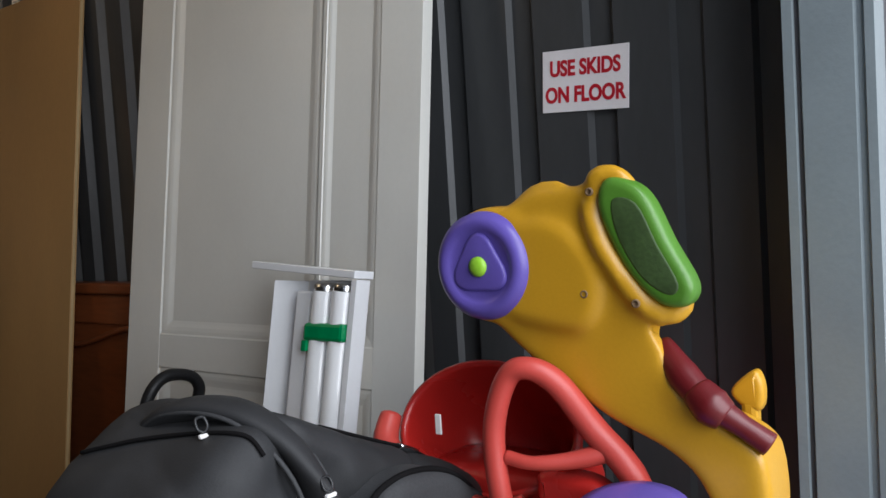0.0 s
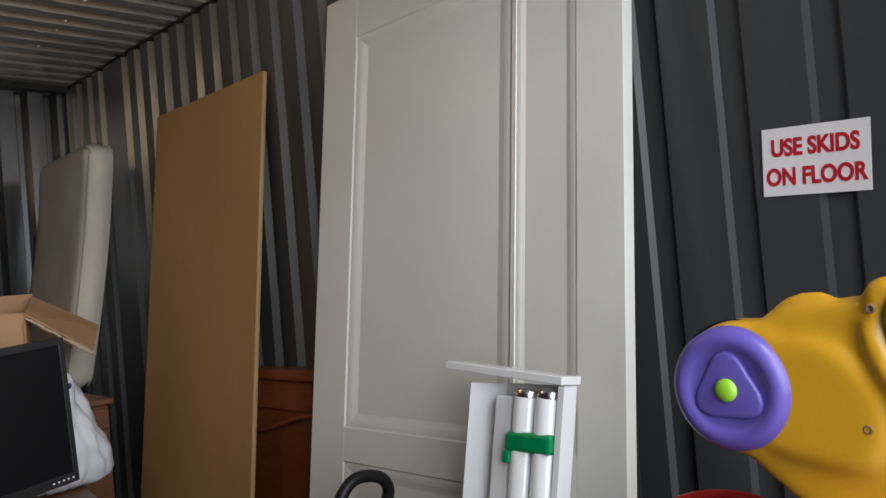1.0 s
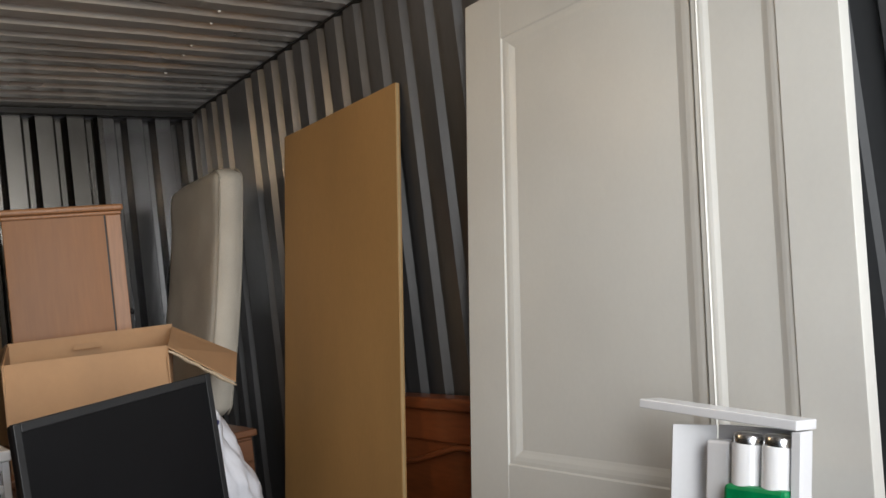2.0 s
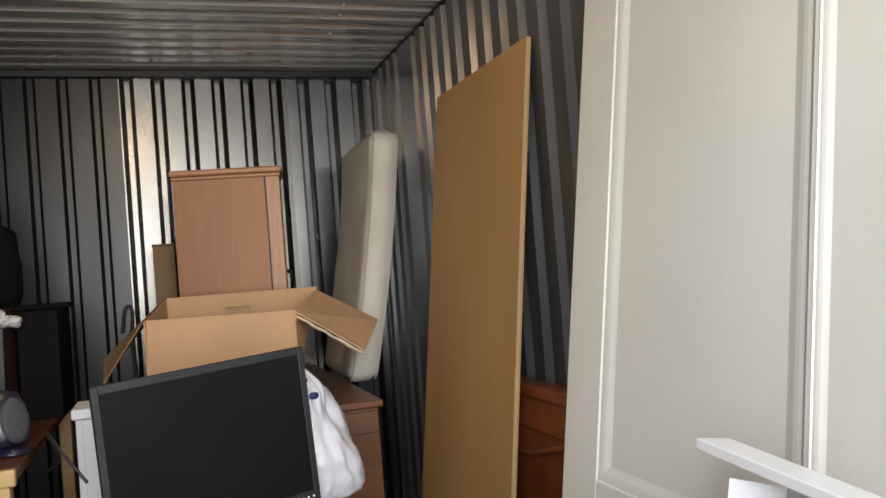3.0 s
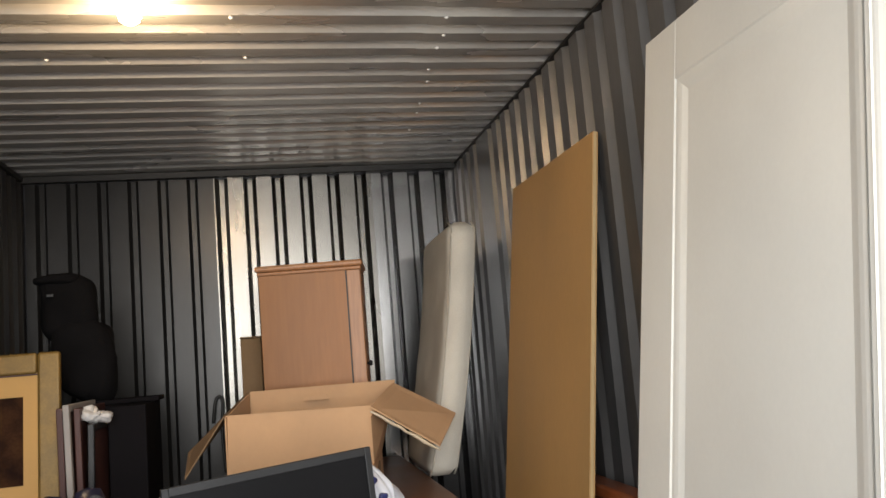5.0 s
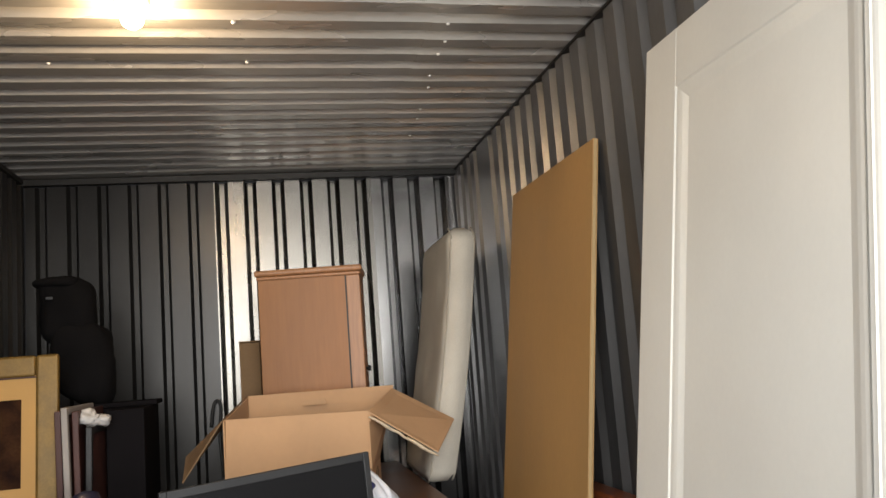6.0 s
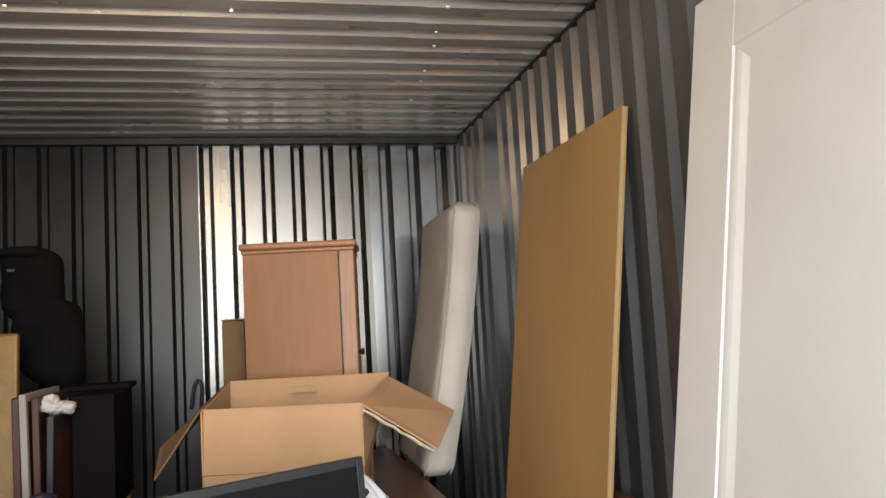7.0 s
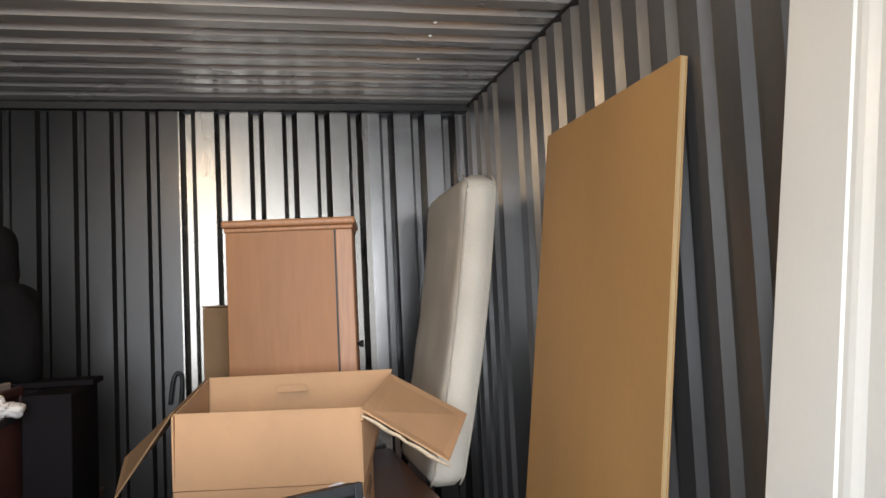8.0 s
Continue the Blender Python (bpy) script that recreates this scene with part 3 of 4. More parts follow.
# ---- toys and bags by the entrance ----
def play_toy():
    ob = thing("ride_on_toy", "yellow plastic ride-on toy with purple wheel and green seat, tipped over", "toy")
    body = [(-0.145, 1.145), (-0.184, 1.168), (-0.235, 1.186), (-0.318, 1.194), (-0.350, 1.205), (-0.386, 1.180), (-0.412, 1.120), (-0.440, 1.060), (-0.455, 1.015),
            (-0.425, 0.985), (-0.398, 0.962), (-0.402, 0.930), (-0.428, 0.888), (-0.474, 0.856), (-0.520, 0.842), (-0.562, 0.822), (-0.582, 0.788), (-0.582, 0.690), (-0.520, 0.690), (-0.486, 0.755),
            (-0.440, 0.795), (-0.352, 0.833), (-0.282, 0.877), (-0.226, 0.914), (-0.160, 0.968), (-0.134, 1.005), (-0.128, 1.080)]
    raw = puffy(body, -0.492, -0.375, 0.012)
    puffy([(-0.16, 1.12), (-0.24, 1.15), (-0.31, 1.13), (-0.36, 1.05), (-0.33, 0.97), (-0.24, 0.97), (-0.17, 1.0)], -0.506, -0.36, 0.02, bm=raw)
    lathe([(0, 0), (0.098, 0), (0.096, 0.06), (0, 0.06)], 40, Matrix.Translation((-0.440, -0.155, 1.072)) @ Matrix.Rotation(radians(-90), 4, "Y"), raw)
    tube([(-0.482, -0.345, 1.175), (-0.486, -0.350, 1.205), (-0.480, -0.392, 1.195), (-0.470, -0.43, 1.10), (-0.470, -0.472, 1.03), (-0.480, -0.462, 0.998), (-0.490, -0.425, 1.005), (-0.496, -0.385, 1.055), (-0.496, -0.352, 1.11), (-0.490, -0.338, 1.155)], 0.0165, 10, 5, True, raw)
    tube([(-0.470, -0.412, 0.965), (-0.474, -0.432, 0.925), (-0.478, -0.462, 0.872), (-0.470, -0.525, 0.845)], 0.018, 10, 5, False, raw)
    tube([(-0.470, -0.20, 1.165), (-0.468, -0.235, 1.192), (-0.466, -0.285, 1.193)], 0.012, 8, 4, False, raw)
    part("body", soften(raw, 0.0055, 24), YELLOW, ob, smooth=True)
    part("grip_bar", tube([(-0.455, -0.428, 0.948), (-0.480, -0.468, 0.908), (-0.494, -0.508, 0.876), (-0.490, -0.552, 0.846), (-0.482, -0.585, 0.822)], [0.016, 0.024, 0.021, 0.016, 0.018], 14), RED_SHADED, ob, "red grip bar, shade put into its colour", True)
    part("grip_collar", tube([(-0.488, -0.490, 0.890), (-0.495, -0.512, 0.871), (-0.494, -0.530, 0.858)], [0.024, 0.029, 0.022], 14), RED_SHADED, ob, "red collar, shade put into its colour", True)
    pad = [(-0.362, 1.192), (-0.384, 1.202), (-0.430, 1.178), (-0.466, 1.104), (-0.497, 1.044), (-0.488, 1.014), (-0.458, 1.010), (-0.430, 1.026), (-0.396, 1.066), (-0.370, 1.116), (-0.356, 1.160)]
    raw = puffy(pad, -0.508, -0.462, 0.012)
    seat = part("seat", soften(raw, 0.004, 8), GREEN, ob, "green moulded seat", True)
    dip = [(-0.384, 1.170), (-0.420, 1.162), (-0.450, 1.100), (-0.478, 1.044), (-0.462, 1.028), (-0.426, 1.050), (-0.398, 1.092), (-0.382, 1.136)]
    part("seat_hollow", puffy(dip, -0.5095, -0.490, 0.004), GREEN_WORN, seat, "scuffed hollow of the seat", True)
    # wheel disc with a three-lobed hollow
    m = Matrix.Translation((-0.492, -0.147, 1.072)) @ Matrix.Rotation(radians(-90), 4, "Y")
    disc = part("wheel_disc", lathe([(0, -0.03), (0.076, -0.03), (0.088, -0.018), (0.091, 0.0), (0.088, 0.016), (0.078, 0.026), (0.068, 0.028), (0.060, 0.024), (0.054, 0.020), (0, 0.019)], 56, m), PURPLE, ob, "purple wheel disc", True)
    tri = []
    for k in range(3):
        for da, r in ((-22, 0.050), (0, 0.056), (22, 0.050), (60, 0.040)):
            a = radians(90 + 120 * k + da)
            tri.append((-0.147 + r * math.cos(a), 1.072 + r * math.sin(a)))
    part("raised_lobe", puffy(tri, -0.5175, -0.500, 0.006, 4, 3), PURPLE, disc, smooth=True)
    part("hub_cap", lathe([(0, 0.034), (0.010, 0.033), (0.0165, 0.029), (0.017, 0.018), (0, 0.018)], 24, m), LIME, disc, "lime green hub cap", True)
    part("gap_ring", lathe([(0.090, -0.022), (0.0965, -0.012), (0.097, -0.02)], 48, m), BLACK_PLASTIC, disc, "", True)
    for x, y, z in ((-0.503, -0.329, 1.028), (-0.508, -0.413, 1.016), (-0.502, -0.345, 1.182)):
        mm = Matrix.Translation((x, y, z)) @ Matrix.Rotation(radians(-90), 4, "Y")
        part("screw_hole", lathe([(0.0065, 0.0), (0.0065, 0.003), (0.004, 0.0045), (0.0035, 0.001), (0, 0.001)], 14, mm), CARD_DARK, ob, "small dark screw recess", True)
    return ob


play_toy()


def red_parts():
    tub = thing("toy_car_body", "red plastic toy car shell among the toys", "toy")
    # open shell, thick walled
    rings = []
    b = bmesh.new()
    seg = 40
    prof = [(1.0, 0.00), (1.06, 0.012), (1.06, 0.03), (1.0, 0.035), (0.97, 0.02), (0.90, -0.03), (0.75, -0.10), (0.5, -0.15), (0.0, -0.16)]
    axis = Matrix.Translation((-0.42, -0.085, 0.765)) @ Matrix.Rotation(radians(-58), 4, "Y") @ Matrix.Rotation(radians(8), 4, "X")
    for r, z in prof[:-1]:
        rings.append([b.verts.new(axis @ Vector((0.115 * r * math.cos(a), 0.165 * r * math.sin(a), z + 0.012 * math.cos(2 * a)))) for a in (2 * math.pi * i / seg for i in range(seg))])
    tip = b.verts.new(axis @ Vector((0, 0, -0.16)))
    for p, q in zip(rings, rings[1:]):
        for i in range(seg):
            b.faces.new((p[i], p[(i + 1) % seg], q[(i + 1) % seg], q[i]))
    for i in range(seg):
        b.faces.new((rings[-1][i], rings[-1][(i + 1) % seg], tip))
    part("shell", b, RED, tub, smooth=True)
    part("shell_base", box((-0.44, -0.24, FZ), (-0.26, 0.07, 0.70), 0.03, 3), RED, tub, smooth=True)
    part("front_lip", tube([(-0.50, 0.075, 0.80), (-0.535, 0.06, 0.755), (-0.545, 0.0, 0.715), (-0.55, -0.08, 0.690), (-0.55, -0.17, 0.675), (-0.53, -0.22, 0.69)], [0.02, 0.026, 0.026, 0.024, 0.02], 12), RED_FADED, tub, smooth=True)
    part("sticker", box((-0.520, -0.052, 0.783), (-0.516, -0.040, 0.818), 0.001, 1, None, None), LABEL, tub, "small white sticker")
    hoop = thing("toy_hoop_frame", "faded red plastic hoop frame of a toy under the yellow toy", "toy")
    part("hoop", tube([(-0.56, -0.225, 0.60), (-0.565, -0.196, 0.72), (-0.56, -0.188, 0.82), (-0.555, -0.212, 0.898), (-0.55, -0.245, 0.918), (-0.53, -0.285, 0.895), (-0.50, -0.33, 0.82), (-0.49, -0.385, 0.755), (-0.48, -0.42, 0.66)], [0.017, 0.018, 0.018, 0.018, 0.018, 0.020, 0.022, 0.022, 0.02], 14, 8), RED_FADED, hoop, smooth=True)
    part("spoke", tube([(-0.555, -0.205, 0.775), (-0.55, -0.25, 0.770), (-0.52, -0.31, 0.775), (-0.49, -0.36, 0.79)], [0.012, 0.011, 0.014, 0.018], 12), RED_FADED, hoop, smooth=True)
    part("leg", tube([(-0.52, -0.30, FZ), (-0.51, -0.31, 0.4), (-0.50, -0.33, 0.68)], 0.03, 12), RED_FADED, hoop, smooth=True)
    part("tray", puffy([(-0.23, 0.735), (-0.28, 0.745), (-0.34, 0.735), (-0.375, 0.69), (-0.35, 0.65), (-0.25, 0.65)], -0.52, -0.46, 0.02), RED, hoop, smooth=True)
    fin = thing("plastic_slide", "small yellow plastic slide piece in the corner", "toy")
    part("panel", puffy([(-0.495, 0.860), (-0.515, 0.885), (-0.535, 0.895), (-0.545, 0.870), (-0.540, 0.835), (-0.512, 0.838)], -0.36, -0.33, 0.009), YELLOW, fin, smooth=True)
    part("foot", box((-0.36, -0.535, FZ), (-0.33, -0.51, 0.85), 0.008), YELLOW, fin)
    ball = thing("toy_ball", "rounded purple plastic toy below the hoop", "toy")
    part("wheel", lathe([(0, 0.035), (0.06, 0.035), (0.085, 0.025), (0.095, 0.0), (0.085, -0.025), (0, -0.03)], 36, Matrix.Translation((-0.602, -0.432, 0.716)) @ Matrix.Rotation(radians(-14), 4, "Y")), PURPLE, ball, "", True)
    part("axle", box((-0.632, -0.457, FZ), (-0.572, -0.407, 0.69), 0.006), PURPLE, ball)


red_parts()


def backpack():
    ob = thing("backpack", "charcoal nylon backpack with grey panels and zips, lying on a carton", "backpack")
    outline = [(-1.085, 0.44), (-1.095, 0.66), (-1.090, 0.765), (-1.068, 0.818), (-1.02, 0.858), (-0.960, 0.898), (-0.900, 0.912), (-0.840, 0.890), (-0.735, 0.838), (-0.60, 0.782), (-0.47, 0.712), (-0.415, 0.63), (-0.42, 0.44)]
    turn = Matrix(((0, 1, 0, 0), (1, 0, 0, 0), (0, 0, 1, 0), (0, 0, 0, 1)))
    raw = puffy(outline, -0.085, 0.24, 0.055)
    bmesh.ops.transform(raw, matrix=turn, verts=raw.verts)
    b = soften(raw, 0.008, 6)
    for v in b.verts:
        q = v.co
        crease = abs(noise.noise(Vector((q.x * 5 + q.z * 4, q.y * 5, q.z * 8 - q.x * 3))))
        v.co += Vector((0, -1, 0.35)) * (0.016 * noise.noise(q * 6) - 0.018 * (1 - min(1, crease * 4)) + 0.003 * noise.noise(q * 20))
    part("body", b, PACK_CLOTH, ob, smooth=True)

    def pocket(pts, y0, y1, seed):
        raw = puffy(pts, y0, y1, 0.022)
        bmesh.ops.transform(raw, matrix=turn, verts=raw.verts)
        b = soften(raw, 0.006, 4)
        for v in b.verts:
            q = v.co
            v.co.y += 0.010 * noise.noise(q * 9 + Vector((seed, 0, 0))) - 0.012 * (1 - min(1, 5 * abs(noise.noise(q * 6 + Vector((0, seed, 0))))))
        return b

    part("front_pocket", pocket([(-1.06, 0.46), (-1.065, 0.62), (-1.045, 0.72), (-1.0, 0.765), (-0.935, 0.76), (-0.915, 0.62), (-0.92, 0.46)], -0.118, 0.0, 2.2), PACK_CLOTH, ob, "front pocket", True)
    part("mesh_pocket", pocket([(-0.80, 0.46), (-0.81, 0.70), (-0.785, 0.760), (-0.72, 0.784), (-0.62, 0.764), (-0.54, 0.71), (-0.47, 0.62), (-0.46, 0.46)], -0.138, 0.0, 7.2), PACK_GREY, ob, "grey side pocket", True)
    part("strap", tube([(-0.92, 0.20, 0.84), (-0.925, 0.10, 0.905), (-0.900, -0.01, 0.906), (-0.868, -0.085, 0.835), (-0.855, -0.115, 0.70), (-0.850, -0.11, 0.55)], 0.040, 20, 8, False, None, 0.45), PACK_CLOTH, ob, "padded shoulder strap", True)
    part("strap_edge", tube([(-0.955, 0.20, 0.845), (-0.962, 0.10, 0.908), (-0.938, -0.02, 0.908), (-0.904, -0.098, 0.83), (-0.888, -0.118, 0.70), (-0.883, -0.11, 0.55)], 0.0035, 8, 8), PACK_GREY, ob, "grey binding", True)
    part("strap_edge", tube([(-0.885, 0.20, 0.84), (-0.890, 0.10, 0.906), (-0.866, -0.01, 0.902), (-0.838, -0.088, 0.82), (-0.822, -0.108, 0.70), (-0.817, -0.10, 0.55)], 0.0035, 8, 8), PACK_GREY, ob, "grey binding", True)
    part("piping", tube([(-0.815, -0.118, 0.66), (-0.79, -0.122, 0.758), (-0.72, -0.124, 0.783), (-0.62, -0.124, 0.763), (-0.54, -0.122, 0.708), (-0.47, -0.118, 0.62)], 0.005, 8, 8), BLACK_CLOTH, ob, smooth=True)
    part("seam", tube([(-1.016, 0.21, 0.858), (-1.002, 0.156, 0.871), (-0.986, 0.113, 0.880), (-0.968, 0.047, 0.890), (-0.957, -0.034, 0.899), (-0.944, -0.066, 0.893), (-0.938, -0.085, 0.87)], 0.003, 8, 6), BLACK_CLOTH, ob, "stitched panel seam", True)
    part("webbing", tube([(-0.76, 0.0, 0.852), (-0.66, -0.02, 0.806), (-0.57, -0.01, 0.766), (-0.49, 0.01, 0.722)], 0.014, 10, 6, False, None, 0.3), BLACK_CLOTH, ob, smooth=True)
    for x, y, z in ((-0.966, -0.004, 0.894), (-0.874, -0.134, 0.806)):
        zp = part("zip_pull", box((x - 0.009, y - 0.004, z - 0.003), (x + 0.009, y + 0.003, z + 0.003), 0.002), LABEL, ob, "pale zip pull")
        part("zip_tab", tube([(x, y, z + 0.004), (x - 0.008, y + 0.003, z + 0.010), (x - 0.006, y + 0.008, z + 0.022), (x + 0.006, y + 0.008, z + 0.022), (x + 0.008, y + 0.003, z + 0.010), (x, y, z + 0.004)], 0.0022, 6, 5), GREY_BEZEL, zp, "dark zip ring", True)
    part("buckle", tube([(-0.600, -0.014, 0.780), (-0.575, -0.011, 0.769), (-0.552, -0.008, 0.757)], 0.017, 12, 3, False, None, 0.36), CHROME, ob, "grey metal strap buckle", True)
    carton = thing("carton", "closed brown cardboard carton under the backpack", "box")
    part("carton_body", box((-1.18, -0.12, FZ), (-0.42, 0.28, 0.43), 0.006), CARD_DARK, carton)
    part("tape_strip", box((-1.182, 0.055, FZ + 0.01), (-0.418, 0.105, 0.4315), 0.002), CARD, carton)


backpack()


def suitcase():
    ob = thing("suitcase", "black trolley suitcase with raised loop handle by the white door", "suitcase")
    part("shell", box((-0.62, 0.80, FZ + 0.03), (-0.34, 1.02, 0.60), 0.03, 3), BLACK_CLOTH, ob, smooth=True)
    loop = [(-0.462, 0.905, 0.60), (-0.462, 0.905, 0.71), (-0.440, 0.900, 0.765), (-0.395, 0.9, 0.790), (-0.330, 0.9, 0.778), (-0.302, 0.9, 0.745), (-0.308, 0.905, 0.70), (-0.33, 0.905, 0.60)]
    part("handle", tube(loop, 0.0155, 12, 8), BLACK_PLASTIC, ob, "black plastic loop handle", True)
    part("latch_plate", box((-0.425, 0.895, 0.60), (-0.35, 0.915, 0.69), 0.006), GREY_BEZEL, ob)
    for x in (-0.58, -0.38):
        part("wheel", lathe([(0, -0.012), (0.022, -0.012), (0.025, 0), (0.022, 0.012), (0, 0.012)], 20, Matrix.Translation((x, 0.83, FZ + 0.025)) @ Matrix.Rotation(radians(90), 4, "X")), BLACK_PLASTIC, ob, "", True)


suitcase()


# ---- dressers, monitor, bag and boxes in the middle ----
def dresser():
    ob = thing("dresser", "honey oak dresser with a polished brown top", "dresser", (-0.768, 1.336, FZ), -10)
    w, d, h = 0.95, 0.72, 0.60
    part("carcass", box((-w + 0.02, 0.02, 0), (-0.02, d, h - 0.032), 0.004), OAK, ob)
    part("top", box((-w, 0, h - 0.030), (0, d + 0.01, h), 0.010, 3), CHEST_WOOD, ob, "darker polished top")
    part("top_lip", box((-w + 0.004, -0.006, h - 0.030), (-0.004, 0.012, h - 0.006), 0.006), OAK, ob)
    for k in range(3):
        dr = part("drawer", box((-w + 0.05, 0.004, 0.05 + 0.17 * k), (-0.05, 0.022, 0.205 + 0.17 * k), 0.005), OAK, ob)
        for x in (-w * 0.72, -w * 0.28):
            part("knob", lathe([(0, 0.022), (0.011, 0.02), (0.013, 0.014), (0.006, 0.006), (0.006, 0)], 16, Matrix.Translation((x, 0.004, 0.13 + 0.17 * k)) @ Matrix.Rotation(radians(90), 4, "X")), BLACK_PLASTIC, dr, "dark round knob", True)
    return ob


dresser()


def monitor():
    tl, tr = Vector((-1.279, 1.632, 1.145)), Vector((-0.749, 1.802, 1.176))
    across = (tr - tl)
    w = across.length
    ux = across.normalized()
    n = Vector((ux.y, -ux.x, 0)).normalized()
    uz = ux.cross(-n).normalized()
    if uz.z < 0:
        uz = -uz
    h = 0.425
    m = Matrix.Translation(tl - uz * h) @ Matrix((ux, -n, uz)).transposed().to_4x4()
    ob = thing("monitor", "black flat-screen monitor standing askew on the dresser", "monitor")
    part("back_shell", box((0.004, 0.014, 0.004), (w - 0.004, 0.045, h - 0.004), 0.008, 3, None, m), BLACK_PLASTIC, ob)
    for lo, hi in (((0, 0, 0), (0.018, 0.016, h)), ((w - 0.018, 0, 0), (w, 0.016, h)), ((0.018, 0.0004, h - 0.022), (w - 0.018, 0.016, h)), ((0.018, 0.0004, 0), (w - 0.018, 0.016, 0.030))):
        part("bezel", box(lo, hi, 0.002, 2, None, m), GREY_BEZEL, ob, "dark grey bezel")
    part("screen", box((0.017, 0.006, 0.029), (w - 0.017, 0.015, h - 0.021), 0, 1, None, m), SCREEN, ob, "switched-off dark screen")
    for k in range(5):
        part("button", box((w - 0.024 - 0.016 * k, -0.0015, 0.012), (w - 0.018 - 0.016 * k, 0.001, 0.017), 0.0005, 1, None, m), LABEL, ob, "small white button mark")
    part("stand_neck", box((w / 2 - 0.03, 0.045, -0.01), (w / 2 + 0.03, 0.075, 0.24), 0.008, 2, None, m), BLACK_PLASTIC, ob)
    part("stand_foot", box((w / 2 - 0.12, -0.02, -0.024), (w / 2 + 0.12, 0.17, -0.010), 0.006, 2, None, m), BLACK_PLASTIC, ob)
    part("cable", tube([(-1.30, 1.66, 0.92), (-1.36, 1.70, 1.00), (-1.40, 1.8, 1.03), (-1.38, 1.85, 0.95), (-1.43, 1.95, 0.90)], 0.004, 8, 8), RUBBER, ob, "", True)
    return ob


monitor()

remote = thing("remote_control", "black remote control lying on the dresser top", "remote control", (-0.96, 1.47, FZ + 0.601), 20)
part("case", box((-0.10, -0.022, 0), (0.10, 0.022, 0.018), 0.006), BLACK_PLASTIC, remote)


def carrier_bag():
    ob = thing("carrier_bag", "stuffed white plastic carrier bag with purple print", "bag")
    b = bmesh.new()
    prof = [(0.0, 0.10), (0.03, 0.15), (0.12, 0.175), (0.3, 0.175), (0.5, 0.150), (0.65, 0.122), (0.8, 0.092), (0.9, 0.060), (0.96, 0.036), (1.0, 0.018)]
    seg, rows = 80, 44
    rings = []
    for i in range(rows + 1):
        t = i / rows
        k = next(j for j in range(len(prof) - 1) if prof[j + 1][0] >= t)
        f = (t - prof[k][0]) / (prof[k + 1][0] - prof[k][0])
        r = prof[k][1] + f * (prof[k + 1][1] - prof[k][1])
        ring = []
        for j in range(seg):
            a = 2 * math.pi * j / seg
            d = Vector((math.cos(a), math.sin(a), 0))
            crease = abs(noise.noise(Vector((d.x * 3, d.y * 3, t * 2.2)))) * 0.045 + abs(noise.noise(Vector((d.x * 8, d.y * 8, t * 5 + 4)))) * 0.022
            lump = noise.noise(Vector((d.x * 1.7, d.y * 1.7, t * 3 + 9))) * 0.025
            rr = max(0.010, r + min(1, r / 0.1) * (lump - crease) + 0.012)
            ring.append(b.verts.new((-0.742 + d.x * rr - 0.02 * t, 2.010 + d.y * rr * 0.85, 0.702 + 0.405 * t + 0.012 * noise.noise(d * 2 + Vector((0, 0, t * 4))) * (t > 0.05))))
        rings.append(ring)
    for p, q in zip(rings, rings[1:]):
        for j in range(seg):
            b.faces.new((p[j], p[(j + 1) % seg], q[(j + 1) % seg], q[j]))
    b.faces.new(rings[0][::-1])
    b.faces.new(rings[-1])
    part("sack", b, BAG_PLASTIC, ob, smooth=True)
    part("handle", tube([(-0.77, 1.995, 1.09), (-0.80, 1.985, 1.125), (-0.775, 1.975, 1.14), (-0.745, 1.975, 1.12), (-0.755, 1.985, 1.08)], 0.012, 8, 6, False, None, 0.35), BAG_PLASTIC, ob, "", True)
    for x, y, z, sx, sz in ((-0.745, 1.930, 1.065, 0.026, 0.013), (-0.775, 1.918, 1.035, 0.020, 0.026), (-0.768, 1.908, 0.99, 0.014, 0.036), (-0.71, 1.916, 1.02, 0.012, 0.010)):
        part("print_mark", blob((x, y, z), (sx, 0.012, sz), 2.2, 16, 12, 0.010, 60, z), BAG_PRINT, ob, "dark purple print", True)


carrier_bag()


def chest():
    ob = thing("blanket_chest", "brown wooden chest carrying the box, cabinet and mattress", "chest")
    part("body", box((-1.19, 2.375, FZ), (-0.410, 3.70, 0.885), 0.004), CHEST_WOOD, ob)
    part("lid", box((-1.205, 2.355, 0.887), (-0.395, 3.72, 0.912), 0.006), CHEST_WOOD, ob)
    part("front_rail", box((-1.18, 2.362, 0.80), (-0.415, 2.376, 0.875), 0.003), CHEST_WOOD, ob)


chest()


